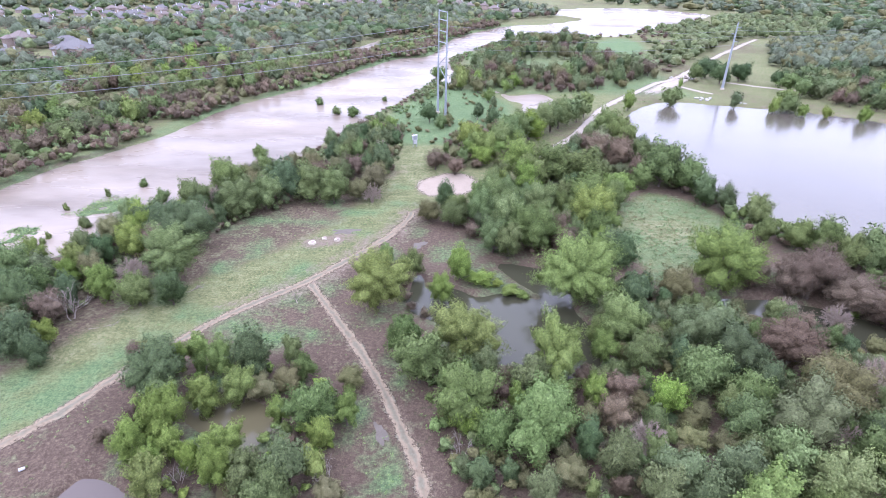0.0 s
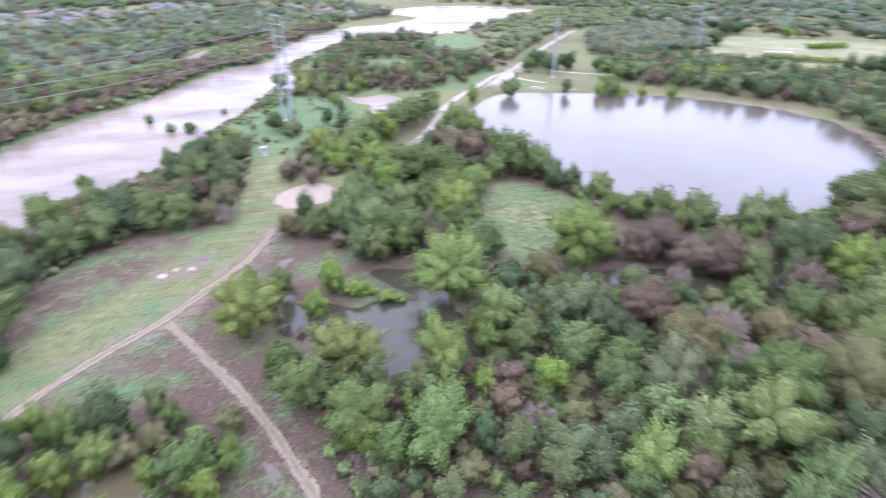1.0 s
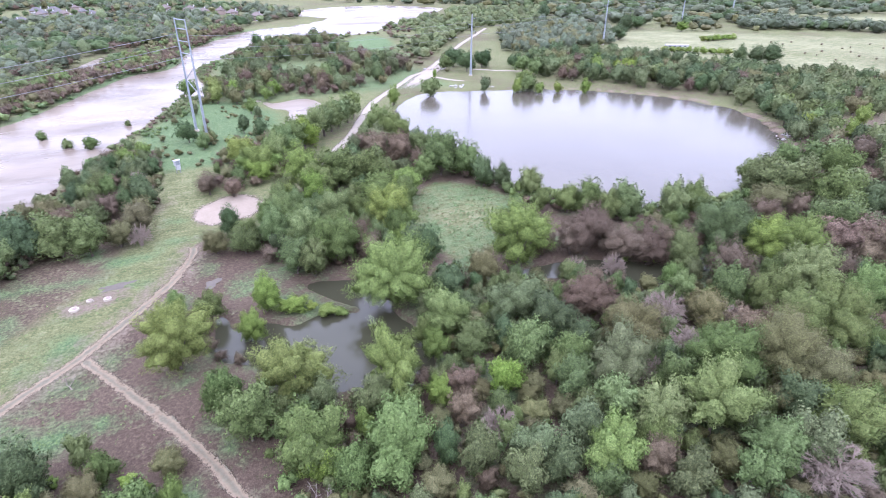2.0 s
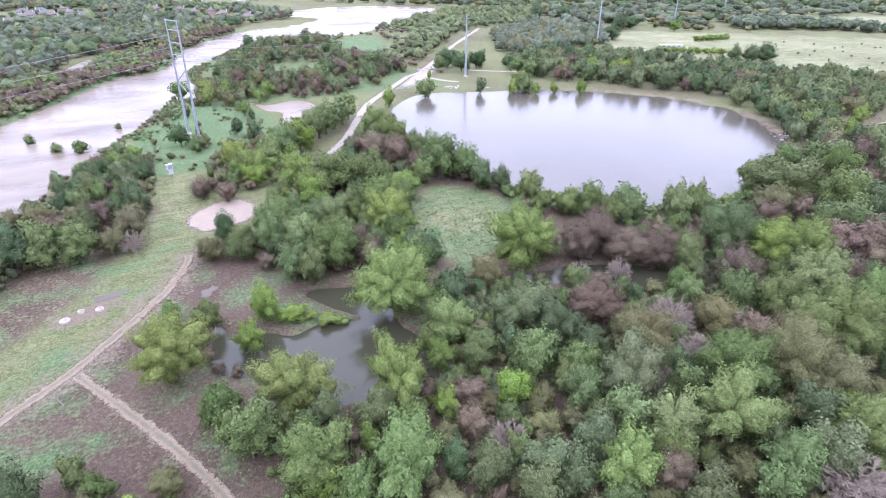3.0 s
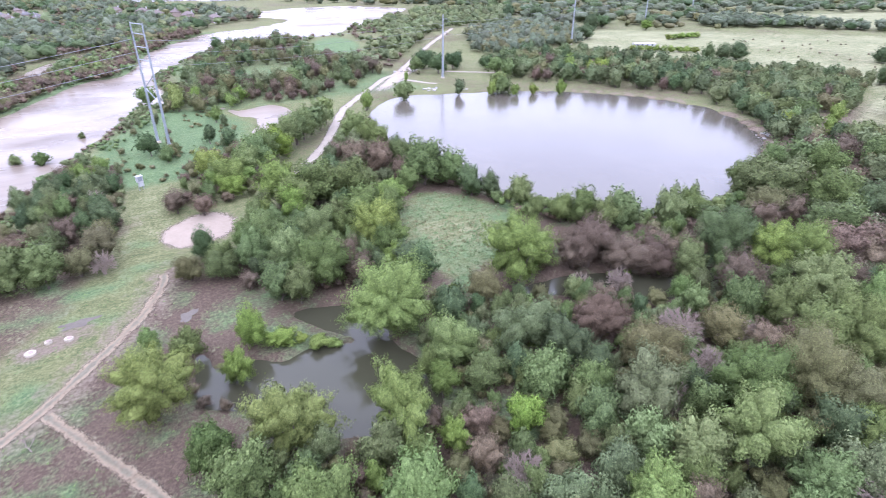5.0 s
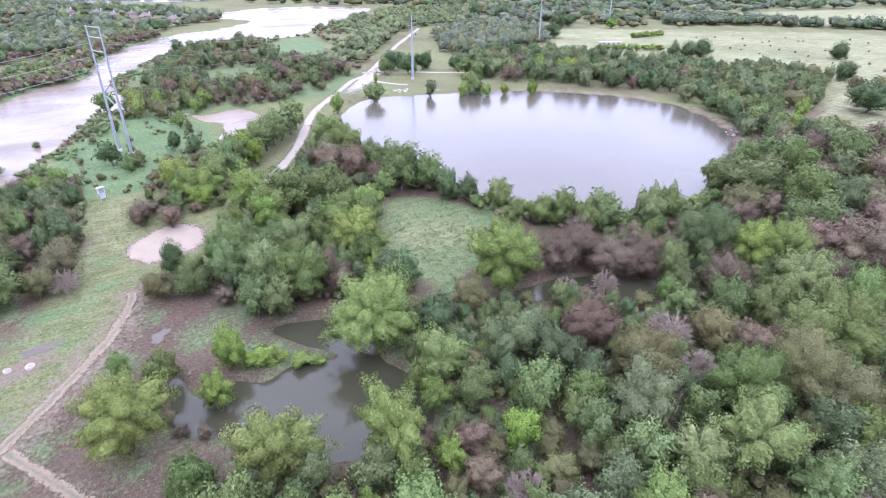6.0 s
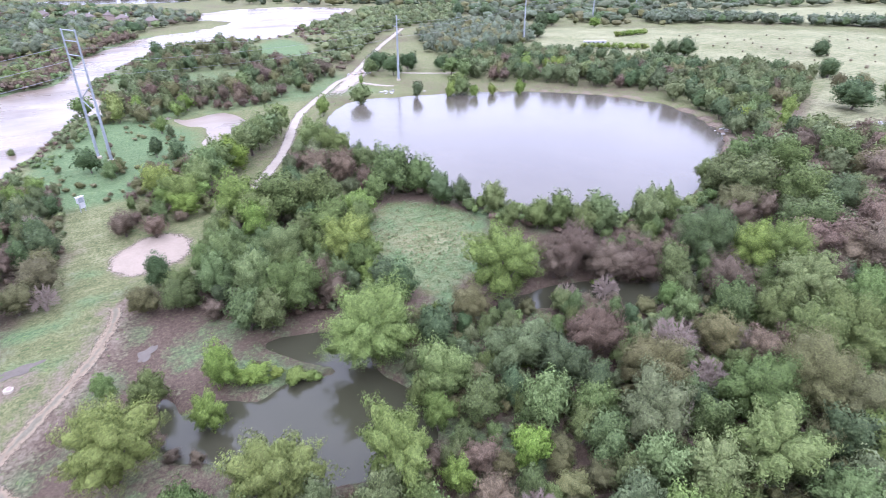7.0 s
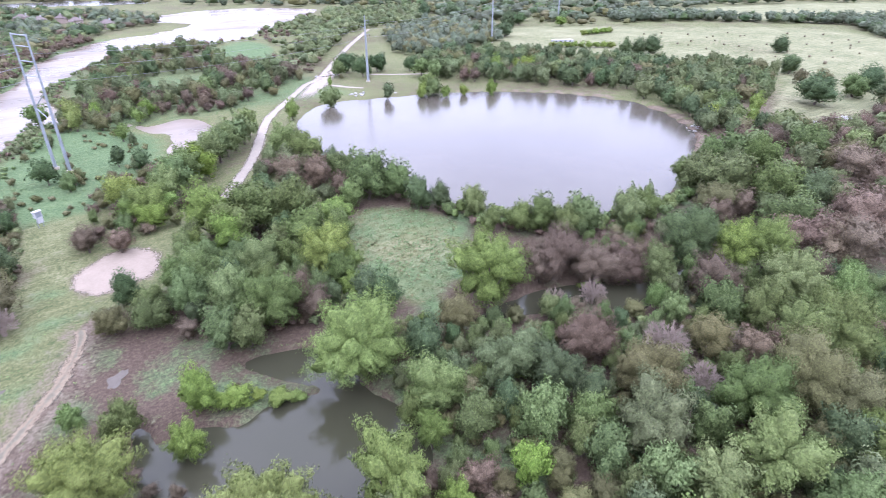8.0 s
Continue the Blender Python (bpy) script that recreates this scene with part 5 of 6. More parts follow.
LAKE_SIDE = ((40, 152), (44, 120), (52, 96), (60, 78), (76, 73), (104, 76), (106, 88), (88, 92), (70, 98), (60, 120), (54, 152))


def lake_rim(near, far):
    """Which places lie that far outside the lake."""
    return lambda x, y: (depth(x, y, WATERS["lake"][0]) < -near) & (depth(x, y, WATERS["lake"][0]) > -far) & clear(x, y, 0.6)


woodland("lakeside_scrub", LAKE_SIDE, 2.2, "elm", 0.9, 1.8, 1.6, 3.4, 110, 78, "green scrub along the lake shore", lake_rim(0.8, 6.5))
woodland("lakeside_bushes", LAKE_SIDE, 2.9, "cotton", 0.9, 1.7, 1.6, 3.6, 110, 79, "pale green bushes along the lake shore", lake_rim(0.6, 4.5))
woodland("lakeside_shrubs", LAKE_SIDE, 3.2, "brown", 0.9, 1.6, 1.4, 2.8, 110, 80, "brown shrubs behind the lake shore", lake_rim(3.0, 9.0))


def beside(line, a, b):
    """The strip that lies a to b metres to the left of a line."""
    d = np.gradient(line, axis=0)
    d /= np.linalg.norm(d, axis=1)[:, None]
    nrm = np.stack([-d[:, 1], d[:, 0]], 1)
    return np.concatenate([line + nrm * a, (line + nrm * b)[::-1]])


BANK = smooth(RIVER_LEFT[1:18])


def patchy(size, seed, low, high=2.0):
    return lambda x, y: (waves(x, y, size, seed) > low) & (waves(x, y, size, seed) < high)


woodland("bank_scrub", beside(BANK, 0.0, 18), 2.4, "brown", 0.9, 2.3, 2.2, 5.6, 110, 50, "brown leafless scrub along the flooded river bank", patchy(9, 5, 0.30))
woodland("bank_olives", beside(BANK, 2, 24), 3.2, "olive", 0.8, 2.1, 1.8, 5.0, 90, 77, "olive shrubs among the brown scrub of the river bank", patchy(8, 25, 0.45))
woodland("bank_bushes", beside(BANK, -0.5, 22), 2.9, "weed", 0.6, 1.8, 1.0, 3.8, 90, 51, "green bushes along the far river bank", patchy(11, 6, 0.40))
woodland("bank_willows", beside(BANK, 9, 32), 4.2, "cotton", 1.3, 2.6, 2.8, 6.0, 130, 52, "light green willows behind the far river bank", lambda x, y: (waves(x, y, 19, 7) > 0.40) & (y > 205))
EAST_BANK = smooth(RIVER_RIGHT[8:22])
woodland("east_bank_thicket", beside(EAST_BANK, -5.5, 0.5), 2.3, "cedar", 0.6, 1.4, 0.9, 2.3, 80, 69, "grey-green thicket along the near river bank", patchy(13, 21, 0.42))
woodland("east_bank_weeds", beside(EAST_BANK, -9, 0.5), 2.0, "weed", 0.5, 1.1, 0.6, 1.5, 60, 73, "rank green weeds at the river's edge", patchy(9, 24, 0.45))
woodland("east_bank_scrub", beside(EAST_BANK, -6, 0.5), 2.6, "brown", 0.6, 1.3, 0.9, 2.0, 70, 70, "brown scrub along the near river bank", patchy(12, 22, 0.42))
NEAR_BANK = BANK[BANK[:, 1] < 225]
fill(beside(NEAR_BANK, 10, 34), 4.0, {"willow": 1, "cotton": 4, "cedar": 4, "olive": 3, "brown": 4}, 1.5, 2.8, 71, 0.4)
fill(beside(NEAR_BANK, 34, 82), 5.4, {"dark": 3, "cedar": 4, "brown": 3, "olive": 4, "willow": 1}, 2.2, 3.6, 72, 0.42)
FAR_LEFT = ((-135.6, 123.3), (-101.8, 142.5), (-85.4, 179.7), (-64.6, 233.1), (-46.2, 275.1), (-19.2, 311.3), (-3.4, 350.7), (25.3, 399.9), (46.8, 427.5), (78, 456.4), (92.2, 470.4), (83.7, 517.5), (6.6, 625.6), (-63.6, 743.2), (-628.4, 884.1), (-640.5, 506.5), (-338, 234))
SUBURB_LINE = np.array([(-410.4, 307.9), (-250.4, 346.5), (-179.5, 363.5), (-130, 429.2), (-89.6, 496.7), (-34.9, 510.5)], float)
SUBURB = beside(SUBURB_LINE, -7, 110)
NEAR_HOUSES = np.array([(-232, 243.4), (-208.1, 248.2), (-176.8, 249.1), (-158.3, 254.4)], float)
RIVER_HOUSES = np.array([(-5.7, 543), (18.4, 503.9), (39.5, 482.4), (52.5, 455.4)], float)


def open_wood(x, y):
    """Woodland that is free of houses and clearings."""
    ok = ~inside(x, y, SUBURB) & (away(x, y, NEAR_HOUSES) > 13) & (away(x, y, RIVER_HOUSES) > 11)
    for poly in CLEARINGS:
        ok &= depth(x, y, poly) < -1.5
    return ok


def stand(size, seed, low, high=2.0):
    """Open wood where the waves of that size lie between two levels: kinds grow in stands."""
    return lambda x, y: open_wood(x, y) & (waves(x, y, size, seed) > low) & (waves(x, y, size, seed) < high)


woodland("bank_trees", beside(BANK, 22, 75), 5.2, "cedar", 1.8, 3.2, 3.6, 7.0, 120, 53, "mixed grey-green woods beyond the river", lambda x, y: stand(24, 8, 0.35)(x, y) & (y > 215))
woodland("brown_woods", beside(BANK, 24, 110), 5.4, "brown", 1.8, 3.2, 3.5, 6.0, 110, 54, "brown autumn woods beyond the river", lambda x, y: stand(26, 9, 0.55)(x, y) & (y > 195))
woodland("yard_trees", SUBURB, 15.0, "dark", 2.2, 3.6, 4, 6, 60, 66, "dark yard trees between the houses")
woodland("dark_woods", FAR_LEFT, 10.0, "dark", 3.2, 5.6, 5, 9, 110, 55, "dark green far woods round the houses", stand(34, 3, 0.66))
woodland("grey_woods", FAR_LEFT, 8.6, "oak", 2.8, 5.4, 4.5, 8.5, 100, 56, "far woods round the houses, leaf colour greyed for haze", stand(34, 3, 0.22, 0.74))
woodland("elm_woods", FAR_LEFT, 16.0, "cedar", 3.0, 5.2, 4.5, 9.0, 100, 74, "grey-green elms among the far woods", stand(50, 13, 0.45))
woodland("olive_woods", FAR_LEFT, 11.0, "olive", 2.8, 4.8, 4, 7, 100, 57, "olive-brown far woods round the houses", stand(30, 15, 0.52))
woodland("rusty_woods", FAR_LEFT, 11.0, "brown", 2.6, 4.6, 4, 7, 100, 75, "rusty brown stands among the far woods", stand(38, 16, 0.55))
MID_FAR = ((90.5, 252.3), (127.3, 332.4), (175, 405), (212.6, 477.1), (295.7, 447), (219.7, 350.4), (194.7, 362.5), (137, 292.9), (110.9, 258.5))
woodland("road_woods", MID_FAR, 6.0, "cedar", 2.2, 3.8, 4, 7.5, 90, 58, "green woods beside the straight gravel road")
RIVER_SCRUB = ((14, 287), (30, 320), (52, 344), (86, 346), (113, 366), (140, 400), (190, 458), (178, 380), (130, 300), (103, 256), (86, 232), (74, 240), (72, 284), (66, 330), (40, 322))
GREEN_FLAT_LINE = smooth(GREEN_FLAT, True)
woodland("river_scrub", RIVER_SCRUB, 6.5, "cedar", 1.6, 3.2, 2.5, 5.5, 90, 67, "green scrub between the road and the river bend", lambda x, y: (waves(x, y, 24, 11) > 0.42) & (depth(x, y, GREEN_FLAT_LINE) < -3))
woodland("rusty_scrub", RIVER_SCRUB, 7.0, "brown", 1.4, 2.6, 2.0, 4.0, 80, 68, "rusty brown scrub near the river bend", lambda x, y: (waves(x, y, 24, 11) > 0.3) & (waves(x, y, 24, 11) < 0.6) & (depth(x, y, GREEN_FLAT_LINE) < -3))
BLACK_WOOD = ((143, 259.4), (175, 321.3), (221.3, 350), (246, 332.7), (234.1, 285.6), (201.9, 254.9), (183.8, 252.8), (149.4, 238.1))
woodland("oak_woods", BLACK_WOOD, 5.5, "oak", 2.4, 4.0, 5, 8, 100, 59, "dense oak wood east of the road, leaf colour greyed for haze")
woodland("oak_edge", BLACK_WOOD, 8.5, "olive", 2.4, 3.8, 5, 8, 90, 60, "olive-brown edge of the oak wood")
HEDGE = ((338.4, 280.3), (383.2, 256.6), (441.8, 180.7), (378.8, 137.6), (383.3, 127.4), (493.9, 171.9), (444.6, 213.1), (416.1, 243), (396.1, 315.8), (342, 301.8))
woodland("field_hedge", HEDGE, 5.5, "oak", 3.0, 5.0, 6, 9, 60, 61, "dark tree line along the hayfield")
woodland("hedge_trees", HEDGE, 13.0, "dark", 3.0, 4.6, 6, 9, 60, 62, "dark green trees along the hayfield")
FAR_ALL = ((220.7, 525.7), (295.8, 451.4), (231.4, 364.3), (268.4, 319.8), (307.8, 286.1), (339.2, 302.4), (396.6, 328.1), (441.7, 322.4), (591.4, 292.5), (692.8, 233.9), (837.6, 367.6), (696.8, 864.2), (-294.3, 2191.8), (-942.8, 1518.6), (-634.2, 956.4), (-51.3, 763.1), (122.9, 629.3), (171.4, 575.6))
woodland("far_forest", FAR_ALL, 21.0, "oak", 5.0, 8.5, 7, 11, 70, 63, "distant forest to the horizon, leaf colour greyed for haze", patchy(90, 17, 0.25))
woodland("far_trees", FAR_ALL, 25.0, "dark", 5.0, 8.0, 7, 11, 70, 64, "distant dark green trees of the plain", patchy(70, 18, 0.35))
woodland("far_rust", FAR_ALL, 25.0, "olive", 5.0, 8.0, 6, 9, 70, 76, "distant olive-brown trees of the plain", patchy(80, 19, 0.5))
woodland("far_scrub", ((260.1, 301.7), (338.9, 266.2), (335.7, 345.2), (269.2, 344.9)), 16.0, "olive", 2.5, 4.0, 4, 6, 60, 65, "scattered scrub round the far pole line")


# ---- power line ----
def steel_pole(parent, x, y, z0, z1, r0, r1):
    v, f = tube([(x, y, z0 + (z1 - z0) * k / 6) for k in range(7)], [r0 + (r1 - r0) * k / 6 for k in range(7)], 12)
    return put("pole", quick_mesh("pole", v, f), STEEL, parent)


def rod(name, a, b, r, material, parent, sides=8, r1=None):
    v, f = tube([a, b], [r, r if r1 is None else r1], sides)
    o = len(v)
    me = bpy.data.meshes.new(name)
    me.from_pydata([tuple(p) for p in v], [], [tuple(q) for q in f] + [tuple(range(sides))[::-1], tuple(range(o - sides, o))])
    return put(name, me, material, parent)


def footing(parent, x, y, z, r=0.75):
    b = bmesh.new()
    bmesh.ops.create_cone(b, cap_ends=True, segments=16, radius1=r, radius2=r * 0.95, depth=1.4, matrix=Matrix.Translation((x, y, z)))
    bmesh.ops.bevel(b, geom=[e for e in b.edges if e.verts[0].co.z > z and e.verts[1].co.z > z], offset=0.06, segments=1, affect="EDGES")
    part("footing", b, CONCRETE, parent, "round concrete footing")


LEVELS = (24.9, 22.0, 19.2)
TOP = 28.6
tower = tagged(new("transmission_tower"), "twin-pole grey steel transmission tower with crossbars on grass", "tower")
LEFT_LEG, RIGHT_LEG = (-2.0, 169.0), (0.3, 164.4)
for lx, ly in (LEFT_LEG, RIGHT_LEG):
    gz = ground_at(lx, ly)
    footing(tower, lx, ly, gz - 0.15)
    steel_pole(tower, lx, ly, gz + 0.3, TOP, 0.36, 0.15)
for z in (TOP - 0.25, 26.2, 23.3, 20.4):
    rod("crossbar", (*LEFT_LEG, z), (*RIGHT_LEG, z), 0.12, STEEL, tower)
rod("brace", (*LEFT_LEG, 13.8), (*RIGHT_LEG, 17.3), 0.09, STEEL, tower)
rod("brace", (*LEFT_LEG, 13.8), (*RIGHT_LEG, 10.8), 0.09, STEEL, tower)

POLES = ((100.6, 210.5), (204, 261), (307, 311), (410, 361))


def mono_pole(x, y):
    ob = tagged(new("transmission_pole"), "single grey steel transmission pole with short side arms", "pole", "poles of the power line")
    gz = ground_at(x, y)
    footing(ob, x, y, gz - 0.15, 0.8)
    steel_pole(ob, x, y, gz + 0.3, 22.9, 0.48, 0.20)
    for k, z in enumerate((21.2, 18.9, 16.6)):
        side = Vector((-0.5, 0.866, 0)) * (1.7 if k % 2 else -1.7)
        tip = (x + side.x, y + side.y, z + 0.35)
        rod("arm", (x, y, z), tip, 0.12, STEEL, ob, 8, 0.07)
        rod("insulator", tip, (tip[0], tip[1], tip[2] - 1.1), 0.09, GLASS, ob, 6)
    return ob


for x, y in POLES:
    mono_pole(x, y)


def wire(a, b, sag, r=0.022, steps=24):
    """A conductor hanging between two places."""
    a, b = Vector(a), Vector(b)
    pts = []
    for i in range(steps + 1):
        t = i / steps
        p = a.lerp(b, t)
        p.z -= sag * 4 * t * (1 - t)
        pts.append(tuple(p))
    v, f = tube(pts, [r] * len(pts), 4)
    ob = put("power_line", quick_mesh("power_line", v, f), WIRE)
    tagged(ob, "thin grey conductor of the power line", "wire", "conductors of the power line")


for z in LEVELS:
    for off in (-0.25, 0.25):
        start = (LEFT_LEG[0] - 0.3, LEFT_LEG[1] + off, z)
        wire(start, (LEFT_LEG[0] - 0.90 * 244, LEFT_LEG[1] - 0.436 * 244 + off, z + 0.4), 6.6, 0.028, 40)
for k, z in enumerate((21.2, 18.9, 16.6)):
    side = Vector((-0.5, 0.866, 0)) * (1.7 if k % 2 else -1.7)
    hang = [(x + side.x, y + side.y, z - 0.75) for x, y in POLES]
    wire((RIGHT_LEG[0] + 0.3, RIGHT_LEG[1], LEVELS[k]), hang[0], 1.6, 0.028)
    for a, b in zip(hang[:-1], hang[1:]):
        wire(a, b, 1.8, 0.028)


# ---- houses beyond the river ----
def hip_roof(w, d, z, rise, over=0.6):
    b = bmesh.new()
    x, y = w / 2 + over, d / 2 + over
    ridge = max(w - d, 1.5) / 2
    low = [b.verts.new(p) for p in ((-x, -y, z), (x, -y, z), (x, y, z), (-x, y, z))]
    eave = [b.verts.new((v.co.x, v.co.y, z + 0.25)) for v in low]
    top = [b.verts.new((-ridge, 0, z + rise)), b.verts.new((ridge, 0, z + rise))]
    b.faces.new(low[::-1])
    for i in range(4):
        b.faces.new((low[i], low[(i + 1) % 4], eave[(i + 1) % 4], eave[i]))
    b.faces.new((eave[0], eave[1], top[1], top[0]))
    b.faces.new((eave[1], eave[2], top[1]))
    b.faces.new((eave[2], eave[3], top[0], top[1]))
    b.faces.new((eave[3], eave[0], top[0]))
    return b


def shift(b, x, y, z=0.0):
    bmesh.ops.translate(b, verts=b.verts[:], vec=(x, y, z))
    return b


def house_proto(w, d, tall, roofing, label):
    h = tagged(new("house"), label, "house", "houses of the suburb")
    part("wall", box(w, d, tall, (0, 0, tall / 2 - 0.3)), BRICK, h)
    part("wing", box(w * 0.42, d * 0.5, tall * 0.9, (-w * 0.26, -d * 0.66, tall * 0.45 - 0.3)), BRICK, h)
    part("roof", hip_roof(w, d, tall - 0.3, d * 0.34), roofing, h)
    part("wing_roof", shift(hip_roof(w * 0.42, d * 0.62, tall * 0.9 - 0.3, d * 0.20, 0.5), -w * 0.26, -d * 0.62), roofing, h)
    chimney = part("chimney", box(1.1, 1.1, tall + d * 0.30 + 1.0, (w * 0.36, d * 0.24, (tall + d * 0.30 + 1.0) / 2 - 0.3), 0.05), WHITE, h, "white painted chimney")
    part("cap", box(1.3, 1.3, 0.25, (w * 0.36, d * 0.24, tall + d * 0.30 + 0.8)), CONCRETE, chimney)
    for k in range(3):
        win = part("window", box(1.5, 0.12, 1.6, (w * (0.08 + 0.15 * k), -d / 2 - 0.05, tall * 0.45)), WHITE, h)
        part("pane", box(1.2, 0.06, 1.3, (w * (0.08 + 0.15 * k), -d / 2 - 0.13, tall * 0.45)), GLASS, win)
    part("garage_door", box(w * 0.3, 0.1, 2.2, (-w * 0.26, -d * 0.915 - 0.04, 1.0)), WHITE, h)
    return h


HOUSES = [house_proto(16, 11, 3.6, ROOF, "brick house with a grey hipped shingle roof and white chimney"),
          house_proto(13, 10, 5.6, ROOF_WARM, "two-storey brick house with a brown hipped roof"),
          house_proto(19, 12, 3.8, ROOF, "long brick house with a wide grey hipped roof")]
house_rng = random.Random(9)


def place_house(x, y, turn, which=None, size=0.74, first=[0, 0, 0]):
    k = house_rng.randrange(3) if which is None else which
    m = pose(x, y, ground_at(x, y), 0, 0, turn) @ Matrix.Diagonal((size, size, size * 1.08, 1))
    if first[k]:
        copy_thing(HOUSES[k], m)
    else:
        first[k] = 1
        HOUSES[k].matrix_basis = m


for x, y, turn, k in ((-159.1, 256.9, -25, 2), (-173.3, 271.7, 60, 0), (-195.1, 274.6, -30, 1), (-208.4, 257.1, -25, 0), (-179.2, 240.9, -20, 0), (-227.4, 275.6, 60, 1), (-232.2, 249.8, -25, 2)):
    place_house(x, y, turn, k)
for x, y, turn in ((-8, 545.8, 20), (9.9, 529, -30), (18.3, 501.5, 35), (37.4, 484.2, -20), (51.5, 455.6, 15), (31.4, 508.2, 60), (-21.6, 577, 20)):
    place_house(x, y, turn, 1)
seg = np.diff(SUBURB_LINE, axis=0)
for a, d in zip(SUBURB_LINE[:-1], seg):
    length = np.linalg.norm(d)
    u = d / length
    nrm = np.array((-u[1], u[0]))
    for row in (2, 24, 48, 74):
        for i in range(int(length / 15)):
            p = a + u * (i * 15 + house_rng.uniform(3, 9)) + nrm * (row + house_rng.uniform(-3, 3))
            place_house(p[0], p[1], math.degrees(math.atan2(u[1], u[0])) + house_rng.choice((0, 180, 90)) + house_rng.uniform(-8, 8), None, 0.64)


# ---- things on the ground ----
def equipment_cabinet(x, y):
    z = ground_at(x, y)
    ob = tagged(new("equipment_cabinet"), "white metal equipment cabinet on two posts in the grass", "cabinet")
    ob.matrix_basis = pose(x, y, z, 0, 0, 30)
    for s in (-0.45, 0.45):
        rod("post", (s, 0, -0.4), (s, 0, 1.2), 0.06, STEEL, ob)
    body = part("body", box(1.25, 0.55, 1.15, (0, 0, 2.35), 0.04), WHITE, ob)
    part("lower_body", box(0.95, 0.5, 1.0, (0.12, 0, 1.25), 0.04), WHITE, ob)
    part("hood", box(1.45, 0.75, 0.08, (0, 0, 2.97), 0.02), WHITE, body)
    part("door", box(0.9, 0.03, 0.85, (0, -0.295, 2.35), 0.01), STEEL, body)


equipment_cabinet(-7.1, 136.0)


def manhole(x, y, r):
    z = ground_at(x, y)
    ob = tagged(new("manhole"), "round pale concrete manhole with a rusty lid in the grass", "manhole", "manholes")
    ob.location = (x, y, z)
    b = bmesh.new()
    bmesh.ops.create_cone(b, cap_ends=True, segments=28, radius1=r * 1.06, radius2=r, depth=0.5, matrix=Matrix.Translation((0, 0, 0.05)))
    bmesh.ops.bevel(b, geom=[e for e in b.edges if e.verts[0].co.z > 0.2 and e.verts[1].co.z > 0.2], offset=0.05, segments=2, affect="EDGES")
    part("collar", b, CONCRETE, ob)
    b = bmesh.new()
    bmesh.ops.create_cone(b, cap_ends=True, segments=20, radius1=0.30, radius2=0.29, depth=0.06, matrix=Matrix.Translation((r * 0.15, 0, 0.33)))
    part("lid", b, BRICK, ob, "pale rusted iron lid")


for spot in ((-21.2, 83.9, 0.62), (-19.5, 85.6, 0.42), (-17.3, 85.2, 0.50)):
    manhole(*spot)


def puddle(name, x, y, rx, ry, turn, seed, label):
    rng = random.Random(seed)
    pts = []
    for i in range(28):
        a = 2 * math.pi * i / 28
        k = 1 + 0.20 * math.sin(3 * a + seed) + 0.16 * math.sin(5 * a + 2 * seed) + rng.uniform(-0.14, 0.14)
        u, v = rx * k * math.cos(a), ry * k * math.sin(a)
        pts.append((x + u * math.cos(turn) - v * math.sin(turn), y + u * math.sin(turn) + v * math.cos(turn)))
    z = max(ground_at(*p) for p in pts) + 0.02
    sheet(name, pts, z, DAMP, label)


puddle("water_puddle_1", -16.4, 88.7, 2.2, 0.9, 0.2, 1, "flat grey puddle in the mown grass")
puddle("water_puddle_2", -5.6, 43, 0.55, 1.5, 0.35, 2, "long grey puddle beside the track")
puddle("water_puddle_3", -3.6, 84.2, 1.6, 0.8, 0.9, 3, "shallow grey puddle on the mud")


def drum(x, y):
    ob = tagged(new("plastic_drum"), "white plastic drum lying on the mud", "drum")
    ob.matrix_basis = pose(x, y, ground_at(x, y) + 0.16, 0, 90, 35) @ Matrix.Diagonal((0.5, 0.5, 0.5, 1))
    b = bmesh.new()
    bmesh.ops.create_cone(b, cap_ends=True, segments=18, radius1=0.3, radius2=0.3, depth=1.0)
    bmesh.ops.bevel(b, geom=[e for e in b.edges if abs(e.verts[0].co.z - e.verts[1].co.z) < 0.01], offset=0.05, segments=2, affect="EDGES")
    part("body", b, WHITE, ob)
    b = bmesh.new()
    bmesh.ops.create_cone(b, cap_ends=True, segments=18, radius1=0.24, radius2=0.22, depth=0.06, matrix=Matrix.Translation((0, 0, 0.52)))
    part("lid", b, RUST, ob, "rust-brown lid")


drum(-38, 37.9)


def chunk(rng, r):
    b = bmesh.new()
    bmesh.ops.create_icosphere(b, subdivisions=1, radius=r)
    for v in b.verts:
        v.co *= rng.uniform(0.6, 1.15)
        v.co.z *= 0.55
    return b


def rubble(name, x, y, spread, count, lo, hi, label, seed, materials):
    rng = random.Random(seed)
    ob = tagged(new(name), label, "rubble")
    ob.location = (x, y, ground_at(x, y))
    for i in range(count):
        b = chunk(rng, rng.uniform(lo, hi))
        a, k = rng.uniform(0, 6.28), rng.random() ** 0.6
        dx, dy = spread[0] * k * math.cos(a), spread[1] * k * math.sin(a)
        shift(b, dx, dy, ground_at(x + dx, y + dy) - ground_at(x, y) + 0.12)
        part("chunk", b, rng.choice(materials), ob)


